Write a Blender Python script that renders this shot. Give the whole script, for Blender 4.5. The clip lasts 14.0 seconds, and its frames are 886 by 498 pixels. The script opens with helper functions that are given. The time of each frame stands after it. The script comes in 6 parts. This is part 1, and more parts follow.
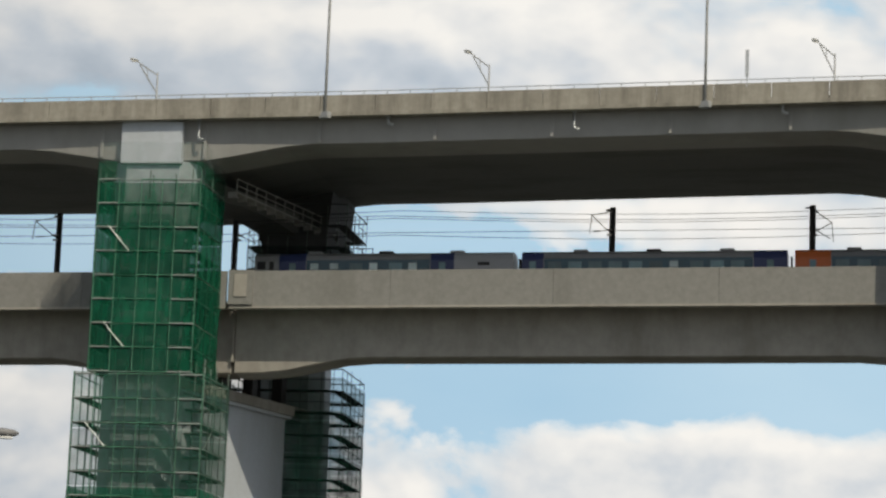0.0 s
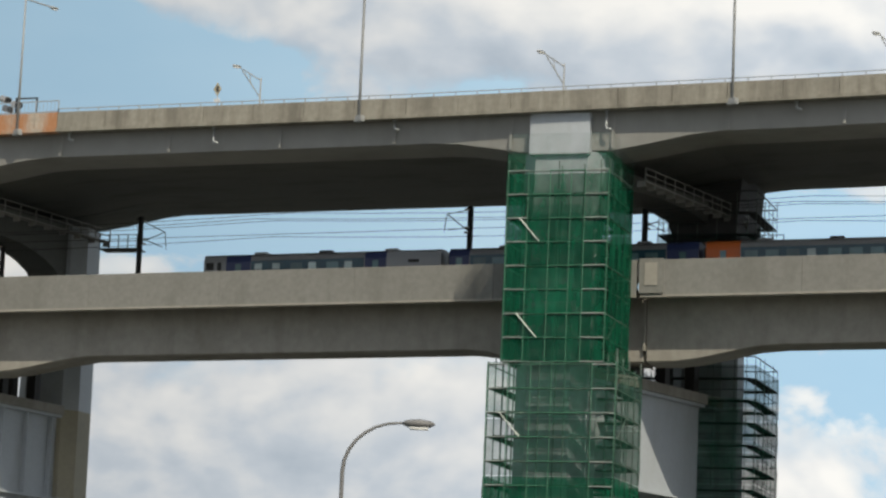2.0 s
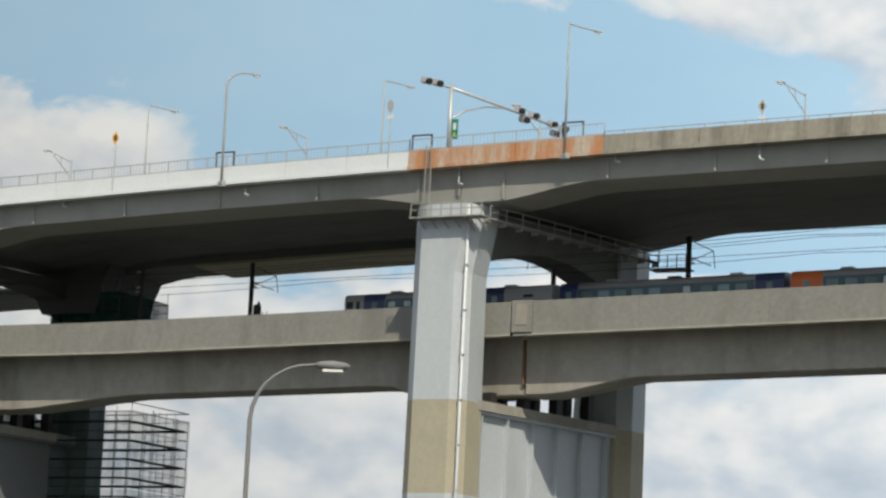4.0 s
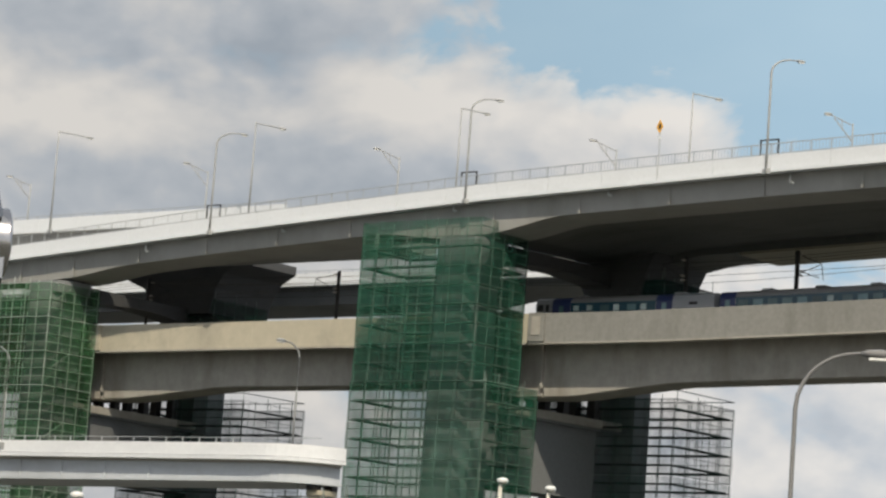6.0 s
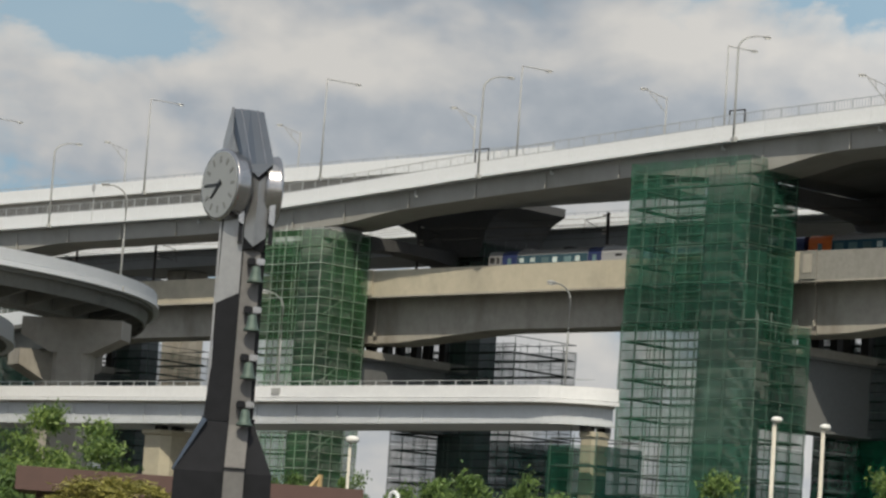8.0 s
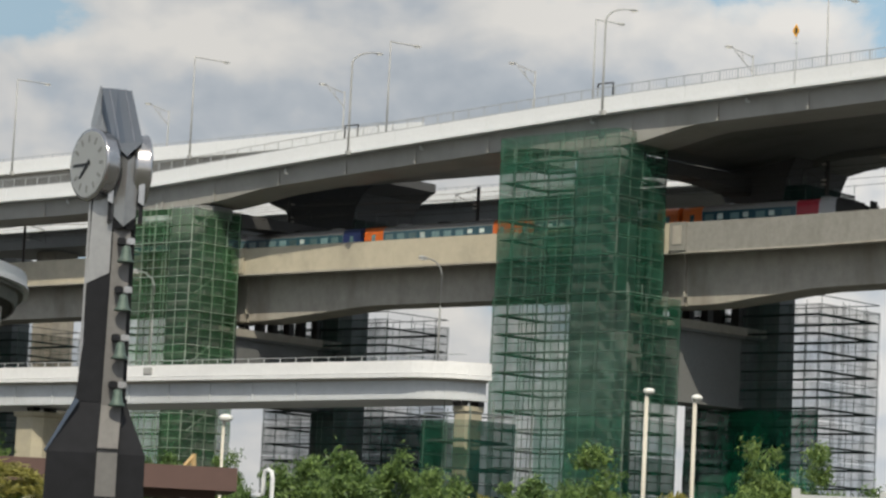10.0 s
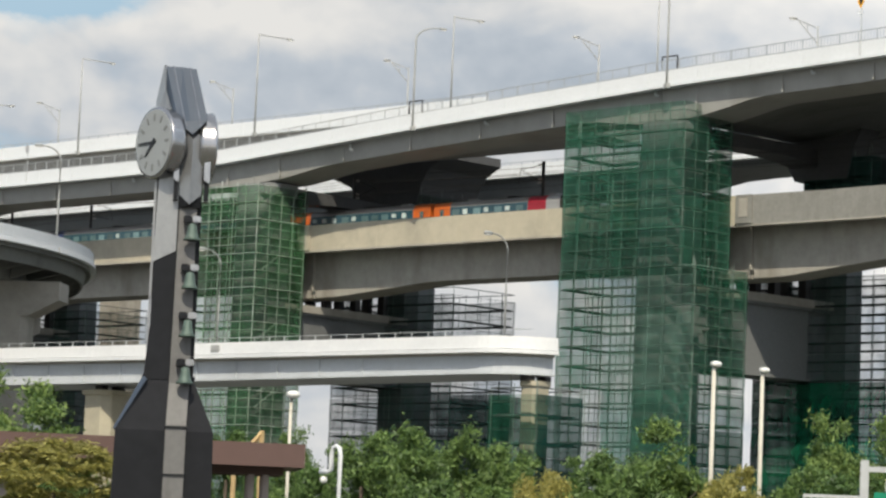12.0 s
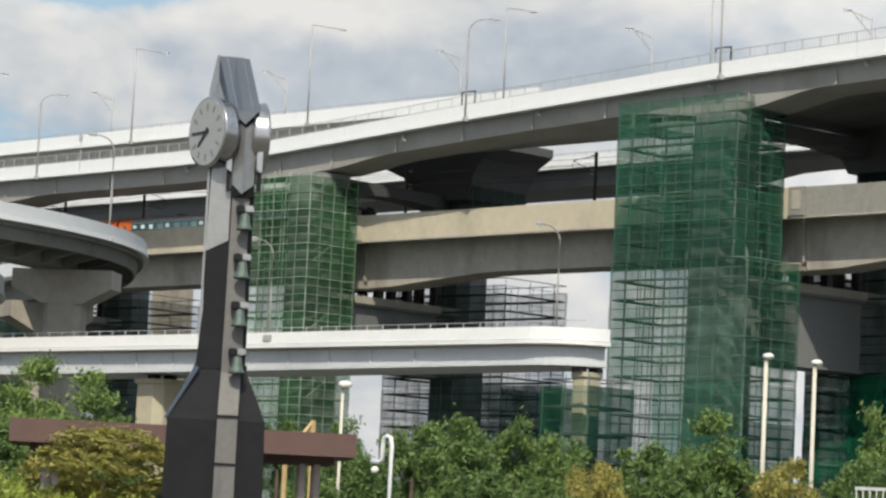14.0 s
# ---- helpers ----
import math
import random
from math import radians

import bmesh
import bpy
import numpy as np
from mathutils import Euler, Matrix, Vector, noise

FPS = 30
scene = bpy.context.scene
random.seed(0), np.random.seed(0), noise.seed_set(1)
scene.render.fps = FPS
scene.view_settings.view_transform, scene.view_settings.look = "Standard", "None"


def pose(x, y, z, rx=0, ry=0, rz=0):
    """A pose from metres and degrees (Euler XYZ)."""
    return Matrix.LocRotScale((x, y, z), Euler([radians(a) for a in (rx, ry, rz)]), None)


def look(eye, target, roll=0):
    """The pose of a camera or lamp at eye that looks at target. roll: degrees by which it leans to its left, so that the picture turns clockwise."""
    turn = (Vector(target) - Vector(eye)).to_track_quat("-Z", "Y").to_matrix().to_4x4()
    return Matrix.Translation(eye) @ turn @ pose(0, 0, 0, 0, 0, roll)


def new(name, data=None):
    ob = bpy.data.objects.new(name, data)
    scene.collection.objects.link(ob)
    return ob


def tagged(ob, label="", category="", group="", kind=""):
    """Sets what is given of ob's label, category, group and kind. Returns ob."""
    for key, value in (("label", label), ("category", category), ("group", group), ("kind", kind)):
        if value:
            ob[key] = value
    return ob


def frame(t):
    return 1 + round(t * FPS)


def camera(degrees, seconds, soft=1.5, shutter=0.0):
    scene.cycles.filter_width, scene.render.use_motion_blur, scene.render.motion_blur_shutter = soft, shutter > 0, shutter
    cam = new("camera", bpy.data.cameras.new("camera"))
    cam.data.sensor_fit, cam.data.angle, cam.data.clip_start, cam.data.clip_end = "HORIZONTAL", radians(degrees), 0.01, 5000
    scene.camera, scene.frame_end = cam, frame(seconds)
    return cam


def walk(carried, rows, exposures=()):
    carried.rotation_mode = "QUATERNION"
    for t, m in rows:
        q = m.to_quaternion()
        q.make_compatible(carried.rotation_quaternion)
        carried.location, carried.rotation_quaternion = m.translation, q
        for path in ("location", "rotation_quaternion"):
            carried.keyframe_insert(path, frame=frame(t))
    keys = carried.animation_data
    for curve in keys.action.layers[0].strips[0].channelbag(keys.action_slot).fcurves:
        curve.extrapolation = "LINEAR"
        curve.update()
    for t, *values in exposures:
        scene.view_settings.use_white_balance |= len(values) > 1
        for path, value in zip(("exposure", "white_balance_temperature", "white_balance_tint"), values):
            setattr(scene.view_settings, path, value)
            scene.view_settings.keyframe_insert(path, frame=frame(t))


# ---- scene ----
# World: x runs along the viaduct (the train travels towards -x), y away from the viewer, z up.
cam = camera(17.483, 14.0, soft=2.5)
EYE = (0.0, 0.0, 1.6)
# seconds, heading, tilt, lean of the hand-held camera, which stays in one place
TURNS = [
    (0.0, 9.368, 10.090, 2.220),
    (0.5, 12.984, 9.929, 2.574),
    (0.7, 13.879, 9.857, 2.658),
    (1.0, 14.964, 9.897, 2.957),
    (1.5, 16.163, 10.027, 2.936),
    (2.0, 17.612, 9.533, 2.473),
    (2.3, 19.336, 8.828, 2.675),
    (2.5, 21.011, 8.453, 2.964),
    (3.0, 23.951, 8.782, 3.223),
    (3.5, 27.086, 8.743, 3.572),
    (3.7, 27.613, 9.165, 3.169),
    (5.8, 38.533, 7.466, 3.969),
    (6.0, 39.542, 8.500, 4.299),
    (6.5, 42.805, 7.948, 4.831),
    (6.8, 44.022, 7.627, 4.655),
    (7.0, 44.740, 7.393, 4.207),
    (9.5, 44.490, 6.650, 3.435),
    (10.0, 42.239, 6.634, 2.767),
    (10.5, 42.978, 6.536, 2.400),
    (11.0, 43.065, 5.813, 2.597),
    (11.5, 43.312, 5.780, 2.440),
    (12.0, 43.529, 6.083, 2.365),
    (12.5, 45.068, 5.202, 2.448),
    (13.0, 45.462, 5.095, 2.711),
    (13.5, 44.896, 5.192, 2.714),
    (14.0, 44.562, 5.851, 2.723),
]


def aim(yaw, tilt, lean):
    a, b = radians(yaw), radians(tilt)
    way = (-math.sin(a) * math.cos(b), math.cos(a) * math.cos(b), math.sin(b))
    return look(EYE, [e + w * 100 for e, w in zip(EYE, way)], lean)


walk(cam, [(t, aim(*r)) for t, *r in TURNS],
     exposures=[(0.0, -0.8, 6350, 8), (2.3, -0.66, 6250, 7), (3.7, -0.5, 6200, 6), (5.8, -0.38, 6400, 9), (6.1, -0.40, 6400, 9), (6.45, -0.63, 6350, 8), (7.2, -0.57, 6330, 8), (9.3, -0.46, 6330, 8), (11.0, -0.22, 6270, 8), (13.0, -0.12, 6230, 8), (14.0, -0.12, 6230, 8)])

# ---------------------------------------------------------------- light
SUN_EL, SUN_AZ = 45.0, -40.0   # height; degrees to the left of the viaduct's square direction
sun_from = Vector((-math.sin(radians(SUN_AZ)) * math.cos(radians(SUN_EL)),
                   -math.cos(radians(SUN_AZ)) * math.cos(radians(SUN_EL)), math.sin(radians(SUN_EL))))
sun = new("sun", bpy.data.lights.new("sun", "SUN"))
sun.data.energy, sun.data.angle, sun.data.color = 5.0, radians(0.6), (1.0, 0.87, 0.68)
sun.matrix_world = look((0, 0, 200), Vector((0, 0, 200)) - sun_from)
world = bpy.data.worlds.new("sky")
scene.world = world
world.use_nodes = True
wn = world.node_tree
wn.nodes.clear()
sky = wn.nodes.new("ShaderNodeTexSky")
sky.sky_type, sky.sun_disc = "NISHITA", False
sky.sun_elevation, sky.sun_rotation = radians(SUN_EL), radians(180 + SUN_AZ)
sky.dust_density = 2.0
bg = wn.nodes.new("ShaderNodeBackground")
bg.inputs["Strength"].default_value = 0.135
wo = wn.nodes.new("ShaderNodeOutputWorld")
veil = wn.nodes.new("ShaderNodeMix")   # thin cloud whitens the open sky
veil.data_type = "RGBA"
veil.inputs["Factor"].default_value = 0.55
veil.inputs[7].default_value = (7.0, 7.0, 7.0, 1.0)
wn.links.new(sky.outputs[0], veil.inputs[6])
wn.links.new(veil.outputs[2], bg.inputs["Color"])
wn.links.new(bg.outputs[0], wo.inputs["Surface"])


# ---------------------------------------------------------------- materials
def nodes_of(name):
    m = bpy.data.materials.new(name)
    m.use_nodes = True
    t = m.node_tree
    t.nodes.clear()
    out = t.nodes.new("ShaderNodeOutputMaterial")
    return m, t, out


def noise_node(t, vec, scale, detail=4.0, rough=0.55):
    n = t.nodes.new("ShaderNodeTexNoise")
    n.inputs["Scale"].default_value, n.inputs["Detail"].default_value, n.inputs["Roughness"].default_value = scale, detail, rough
    t.links.new(vec, n.inputs["Vector"])
    return n.outputs["Fac"]


def ramp_node(t, fac, stops):
    r = t.nodes.new("ShaderNodeValToRGB")
    els = r.color_ramp.elements
    while len(els) < len(stops):
        els.new(0.5)
    for e, (p, c) in zip(els, stops):
        e.position, e.color = p, (*c, 1.0) if len(c) == 3 else c
    t.links.new(fac, r.inputs["Fac"])
    return r.outputs["Color"]


def mapped(t, scale=(1, 1, 1)):
    c = t.nodes.new("ShaderNodeTexCoord")
    m = t.nodes.new("ShaderNodeMapping")
    m.inputs["Scale"].default_value = scale
    t.links.new(c.outputs["Object"], m.inputs["Vector"])
    return m.outputs["Vector"]


def mix_node(t, kind, fac, a, b):
    m = t.nodes.new("ShaderNodeMix")
    m.data_type, m.blend_type = "RGBA", kind
    for sock, v in ((m.inputs["Factor"], fac), (m.inputs[6], a), (m.inputs[7], b)):
        if isinstance(v, (int, float)):
            sock.default_value = v
        elif isinstance(v, tuple):
            sock.default_value = (*v, 1.0)
        else:
            t.links.new(v, sock)
    return m.outputs[2]


def surface(name, base, rough=0.7, metal=0.0, grain=(0.85, 1.1), grain_scale=3.0, stain=None, stain_scale=(0.25, 0.25, 0.05),
            stain_at=(0.5, 0.7), bump=0.0, bump_scale=6.0, per_object=0.0):
    """Base colour with fine grain, and stains of another colour drawn out by the scale's axes."""
    m, t, out = nodes_of(name)
    p = t.nodes.new("ShaderNodeBsdfPrincipled")
    t.links.new(p.outputs[0], out.inputs["Surface"])
    p.inputs["Roughness"].default_value, p.inputs["Metallic"].default_value = rough, metal
    g = noise_node(t, mapped(t), grain_scale, 6.0, 0.6)
    col = mix_node(t, "MULTIPLY", 1.0, tuple(base), ramp_node(t, g, [(0.3, (grain[0],) * 3), (0.7, (grain[1],) * 3)]))
    if stain:
        s = noise_node(t, mapped(t, stain_scale), 1.0, 5.0, 0.65)
        col = mix_node(t, "MIX", ramp_node(t, s, [(stain_at[0], (0, 0, 0)), (stain_at[1], (0.75,) * 3)]), col, tuple(stain))
    if per_object:
        info = t.nodes.new("ShaderNodeObjectInfo")
        col = mix_node(t, "MULTIPLY", 1.0, col, ramp_node(t, info.outputs["Random"], [(0.0, (1 - per_object,) * 3), (1.0, (1 + per_object,) * 3)]))
    t.links.new(col, p.inputs["Base Color"])
    if bump:
        b = t.nodes.new("ShaderNodeBump")
        b.inputs["Strength"].default_value, b.inputs["Distance"].default_value = bump, 0.05
        t.links.new(noise_node(t, mapped(t), bump_scale, 5.0), b.inputs["Height"])
        t.links.new(b.outputs[0], p.inputs["Normal"])
    return m


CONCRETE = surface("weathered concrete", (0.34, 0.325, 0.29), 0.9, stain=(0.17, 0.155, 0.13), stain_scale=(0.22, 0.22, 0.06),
                   stain_at=(0.48, 0.75), grain=(0.88, 1.08), grain_scale=1.2, bump=0.2)
WALL_CONCRETE = surface("smooth wall concrete", (0.46, 0.425, 0.335), 0.85, stain=(0.25, 0.235, 0.195), stain_scale=(0.15, 0.15, 0.12),
                        stain_at=(0.5, 0.78), grain=(0.93, 1.05), grain_scale=1.2, bump=0.1)
PARAPET = surface("rain-streaked parapet concrete", (0.31, 0.295, 0.25), 0.9, stain=(0.13, 0.12, 0.10), stain_scale=(0.75, 0.75, 0.07),
                  stain_at=(0.40, 0.66), grain=(0.85, 1.1), grain_scale=2.0, bump=0.2)
STEEL_GREY = surface("grey painted girder steel", (0.31, 0.31, 0.295), 0.6, stain=(0.21, 0.21, 0.19), stain_scale=(0.12, 0.12, 0.05),
                     stain_at=(0.5, 0.72), grain=(0.93, 1.05), grain_scale=0.6)
STEEL_BLUE = surface("pale blue-grey painted steel", (0.47, 0.51, 0.55), 0.5, stain=(0.40, 0.43, 0.45), stain_scale=(0.3, 0.3, 0.08), grain=(0.94, 1.04))
BEIGE = surface("beige patch paint", (0.40, 0.37, 0.28), 0.7, stain=(0.33, 0.31, 0.25), stain_scale=(0.25, 0.25, 0.3), grain=(0.93, 1.05))
# near-black base holds the deep shade under the road deck
STEEL_SHADE = surface("pier steel darkened for shade", (0.07, 0.072, 0.075), 0.8, stain=(0.045, 0.046, 0.05), stain_scale=(0.2, 0.2, 0.2), grain=(0.9, 1.08))
# greyer copy of the pier steel, its colour lowered for shade
STEEL_DULL = surface("steel dulled for shade, also numeral grey", (0.17, 0.18, 0.185), 0.7, stain=(0.11, 0.115, 0.12), stain_scale=(0.1, 0.1, 0.1), grain=(0.92, 1.06))
# greyer copy of the wall concrete; cloud shade is put into its colour
WALL_SHADED = surface("wall concrete greyed for cloud shade", (0.235, 0.235, 0.22), 0.9, stain=(0.16, 0.16, 0.145), stain_scale=(0.25, 0.25, 0.08), grain=(0.88, 1.08))
# darker than the girder paint, to hold the shade of undersides
SOFFIT = surface("soffit steel with shade in its colour", (0.14, 0.145, 0.135), 0.7, stain=(0.07, 0.07, 0.065), stain_scale=(0.1, 0.3, 0.3), grain=(0.9, 1.06))
LOW_WHITE = surface("greyed white ramp paint", (0.69, 0.71, 0.73), 0.55, stain=(0.54, 0.56, 0.59), stain_scale=(0.2, 0.2, 0.3), stain_at=(0.5, 0.8), grain=(0.95, 1.03))
WHITE_PAR = surface("white painted parapet", (0.65, 0.68, 0.71), 0.5, stain=(0.57, 0.595, 0.62), stain_scale=(0.15, 0.15, 0.3), stain_at=(0.55, 0.8), grain=(0.96, 1.03))
RUST = surface("rust-streaked steel parapet", (0.46, 0.40, 0.33), 0.8, stain=(0.42, 0.15, 0.03), stain_scale=(0.6, 0.6, 0.15), stain_at=(0.38, 0.56))
RUST_DARK = surface("rusted brown steel", (0.16, 0.09, 0.06), 0.85, stain=(0.24, 0.11, 0.05), stain_scale=(1.5, 1.5, 0.8))
GALV = surface("galvanised steel", (0.50, 0.52, 0.53), 0.45, 0.5, grain=(0.9, 1.06))
DARK_METAL = surface("dark oxidised steel", (0.035, 0.033, 0.032), 0.6, 0.2, grain=(0.8, 1.2))
TUBE = surface("scaffold tube zinc", (0.45, 0.48, 0.46), 0.5, 0.3, grain=(0.85, 1.1))
BLACK = surface("black rubber", (0.02, 0.02, 0.02), 0.7)


# ---------------------------------------------------------------- mesh helpers
def part(name, bm, material, parent=None, label="", smooth=False):
    """Link a bmesh as one mesh object under a thing or a part."""
    me = bpy.data.meshes.new(name)
    bm.to_mesh(me)
    bm.free()
    for q in me.polygons:
        q.use_smooth = smooth
    me.materials.append(material)
    ob = new(name, me)
    if parent:
        ob.parent = parent
    if label:
        ob["label"] = label
    return ob


def share(name, me, parent, m):
    """One more object on the same mesh, at the pose m in its parent's space."""
    ob = new(name, me)
    ob.parent = parent
    ob.matrix_basis = m
    return ob


def box(bm, x0, x1, y0, y1, z0, z1, m=None):
    vs = [bm.verts.new((x, y, z)) for z in (z0, z1) for x, y in ((x0, y0), (x1, y0), (x1, y1), (x0, y1))]
    for f in ((3, 2, 1, 0), (4, 5, 6, 7), (0, 1, 5, 4), (1, 2, 6, 5), (2, 3, 7, 6), (3, 0, 4, 7)):
        bm.faces.new([vs[i] for i in f])
    if m is not None:
        bmesh.ops.transform(bm, matrix=m, verts=vs)
    return vs


def boxed(x0, x1, y0, y1, z0, z1, bevel=0.0):
    bm = bmesh.new()
    box(bm, x0, x1, y0, y1, z0, z1)
    if bevel:
        bmesh.ops.bevel(bm, geom=bm.edges[:], offset=bevel, segments=2, affect="EDGES")
    return bm


def tube(bm, a, b, r0, r1=None, n=8):
    """A tapered tube from a to b."""
    a, b = Vector(a), Vector(b)
    r1 = r0 if r1 is None else r1
    turn = (b - a).to_track_quat("Z", "Y").to_matrix()
    rings = []
    for c, r in ((a, r0), (b, r1)):
        rings.append([bm.verts.new(c + turn @ Vector((r * math.cos(k * math.tau / n), r * math.sin(k * math.tau / n), 0))) for k in range(n)])
    for k in range(n):
        bm.faces.new((rings[0][k], rings[0][(k + 1) % n], rings[1][(k + 1) % n], rings[1][k]))
    bm.faces.new(rings[0][::-1])
    bm.faces.new(rings[1])


def bent(bm, pts, r0, r1, n=8):
    """A round bar along a run of points, tapering."""
    pts = [Vector(p) for p in pts]
    rings = []
    for i, p in enumerate(pts):
        d = (pts[min(i + 1, len(pts) - 1)] - pts[max(i - 1, 0)]).normalized()
        turn = d.to_track_quat("Z", "Y").to_matrix()
        r = r0 + (r1 - r0) * i / (len(pts) - 1)
        rings.append([bm.verts.new(p + turn @ Vector((r * math.cos(k * math.tau / n), r * math.sin(k * math.tau / n), 0))) for k in range(n)])
    for a, b in zip(rings, rings[1:]):
        for k in range(n):
            bm.faces.new((a[k], a[(k + 1) % n], b[(k + 1) % n], b[k]))
    bm.faces.new(rings[0][::-1])
    bm.faces.new(rings[-1])


def loft(bm, rings, caps=True):
    """Skin closed rings of equally many points, one after another."""
    rows = [[bm.verts.new(p) for p in ring] for ring in rings]
    n = len(rows[0])
    for a, b in zip(rows, rows[1:]):
        for k in range(n):
            bm.faces.new((a[k], a[(k + 1) % n], b[(k + 1) % n], b[k]))
    if caps:
        bm.faces.new(rows[0][::-1])
        bm.faces.new(rows[-1])
    bmesh.ops.recalc_face_normals(bm, faces=bm.faces[:])


def thing(name, label, category, at=(0, 0, 0), turn=0.0, group="", kind=""):
    ob = new(name)
    ob.matrix_basis = pose(*at, 0, 0, turn)
    return tagged(ob, label, category, group, kind)


def curve_of(points):
    """A smooth height by piecewise interpolation of a few levels along the way."""
    def f(x):
        return float(np.interp(x, [p[0] for p in points], [p[1] for p in points]))
    return f


# ---------------------------------------------------------------- ground and distant sky
GROUND = surface("worn asphalt and gravel", (0.09, 0.09, 0.08), 0.95, stain=(0.06, 0.07, 0.04), stain_scale=(0.02, 0.02, 0.02))
ground = part("ground", boxed(-4000, 4000, -1500, 4500, -1, 0), GROUND)
tagged(ground, "grey paved ground beneath the viaducts", "ground", kind="structure")


def cloud_material():
    """A cloudy sky: blue air in a few gaps, heaped cumulus with bright rims and grey bodies."""
    m, t, out = nodes_of("cloudy sky")
    e = t.nodes.new("ShaderNodeEmission")
    t.links.new(e.outputs[0], out.inputs["Surface"])

    def maths(op, a, b=0.0, c=0.0):
        n = t.nodes.new("ShaderNodeMath")
        n.operation = op
        for sock, v in zip(n.inputs, (a, b, c)):
            if isinstance(v, (int, float)):
                sock.default_value = v
            else:
                t.links.new(v, sock)
        return n.outputs[0]

    coord = t.nodes.new("ShaderNodeTexCoord").outputs["Object"]
    sep = t.nodes.new("ShaderNodeSeparateXYZ")
    t.links.new(coord, sep.inputs[0])
    heading = maths("MULTIPLY", maths("ARCTAN2", maths("MULTIPLY", sep.outputs["X"], -1.0), sep.outputs["Y"]), 57.2958)
    height = maths("MULTIPLY", maths("ARCTANGENT", maths("DIVIDE", sep.outputs["Z"], 3200.0)), 57.2958)
    plane = t.nodes.new("ShaderNodeCombineXYZ")
    t.links.new(heading, plane.inputs[0])
    t.links.new(height, plane.inputs[1])
    plane = plane.outputs[0]

    def field(scale, shift, detail=7.0, rough=0.5, twist=0.0):
        mp = t.nodes.new("ShaderNodeMapping")
        mp.inputs["Scale"].default_value, mp.inputs["Location"].default_value = scale, shift
        t.links.new(plane, mp.inputs["Vector"])
        n = t.nodes.new("ShaderNodeTexNoise")
        n.inputs["Scale"].default_value, n.inputs["Detail"].default_value = 1.0, detail
        n.inputs["Roughness"].default_value, n.inputs["Distortion"].default_value = rough, twist
        t.links.new(mp.outputs["Vector"], n.inputs["Vector"])
        return n.outputs["Fac"]

    def gathered(spots):
        """Soft ellipses in heading and height, summed by weight."""
        total = 0.0
        for h0, e0, wide, tall, weight in spots:
            du = maths("DIVIDE", maths("SUBTRACT", heading, h0), wide)
            dv = maths("DIVIDE", maths("SUBTRACT", height, e0), tall)
            d2 = maths("ADD", maths("MULTIPLY", du, du), maths("MULTIPLY", dv, dv))
            fall = maths("DIVIDE", 1.0, maths("ADD", 1.0, maths("MULTIPLY", d2, d2)))
            total = maths("ADD", maths("MULTIPLY", fall, weight), total)
        return total

    size = (0.36, 0.55, 1.0)
    heap = field(size, (2.3, 0.4, 0.2), 9.0, 0.56, 0.25)
    soft = field(size, (2.3, 0.4, 0.2), 3.0, 0.5, 0.25)
    lit = field(size, (2.22, 0.68, 0.2), 3.0, 0.5, 0.25)
    puff = field((1.1, 1.5, 1.0), (7.0, 1.0, 3.0), 6.0, 0.55)
    veil = field((0.10, 0.22, 1.0), (0.0, 5.0, 1.0), 5.0)
    gaps = gathered(((25.8, 12.6, 5.6, 1.5, 0.30), (33.4, 13.4, 3.6, 1.2, 0.36), (4.6, 7.45, 7.0, 0.7, 0.30), (14.5, 10.1, 8.0, 0.75, 0.30), (20.5, 10.0, 4.0, 0.8, 0.20), (51.2, 10.8, 2.2, 0.6, 0.23), (37.0, 13.2, 1.6, 0.6, 0.2)))
    banks = gathered(((46.5, 9.3, 5.5, 2.0, 0.22), (40.0, 10.0, 3.6, 1.6, 0.26), (35.6, 11.0, 1.6, 1.0, 0.22), (11.0, 14.4, 9.0, 1.4, 0.24), (3.0, 5.7, 5.5, 0.95, 0.26), (4.8, 10.8, 2.2, 0.5, 0.26), (24.0, 4.8, 10.0, 2.6, 0.26), (45.0, 13.2, 5.0, 0.9, 0.24), (20.0, 14.3, 3.5, 0.8, 0.22), (44.0, 1.0, 22.0, 3.0, 0.30), (49.5, 12.6, 3.5, 0.8, 0.26)))
    shade = gathered(((43.6, 11.7, 1.7, 0.7, 0.26), (45.0, 13.0, 5.5, 0.8, 0.12), (13.5, 13.3, 6.5, 0.6, 0.22), (46.0, 8.9, 5.0, 1.0, 0.14), (21.0, 13.0, 3.0, 0.5, 0.16), (40.5, 9.0, 3.0, 0.7, 0.10), (24.0, 5.4, 10.0, 1.2, 0.08)))
    glow = gathered(((40.6, 11.4, 1.5, 0.45, 0.30), (46.6, 10.7, 2.2, 0.7, 0.16), (35.8, 11.8, 1.4, 0.5, 0.22), (3.6, 6.5, 3.5, 0.35, 0.24), (10.2, 6.6, 1.4, 0.4, 0.2), (12.0, 14.9, 6.0, 0.7, 0.2), (4.8, 10.9, 2.0, 0.4, 0.25), (35.0, 11.6, 1.2, 0.7, 0.16), (49.0, 10.3, 2.0, 0.5, 0.16)))
    amount = maths("ADD", maths("SUBTRACT", maths("ADD", maths("MULTIPLY", heap, 0.95), 0.02), gaps), banks)
    cover = ramp_node(t, amount, [(0.42, (0, 0, 0)), (0.50, (0.75,) * 3), (0.60, (1, 1, 1))])
    rim = maths("MULTIPLY", maths("SUBTRACT", soft, lit), 1.1)
    thick = maths("MULTIPLY", maths("MAXIMUM", maths("SUBTRACT", amount, 0.66), 0.0), 0.4)
    body = maths("SUBTRACT", maths("ADD", maths("ADD", rim, 0.62), glow), maths("ADD", thick, shade))
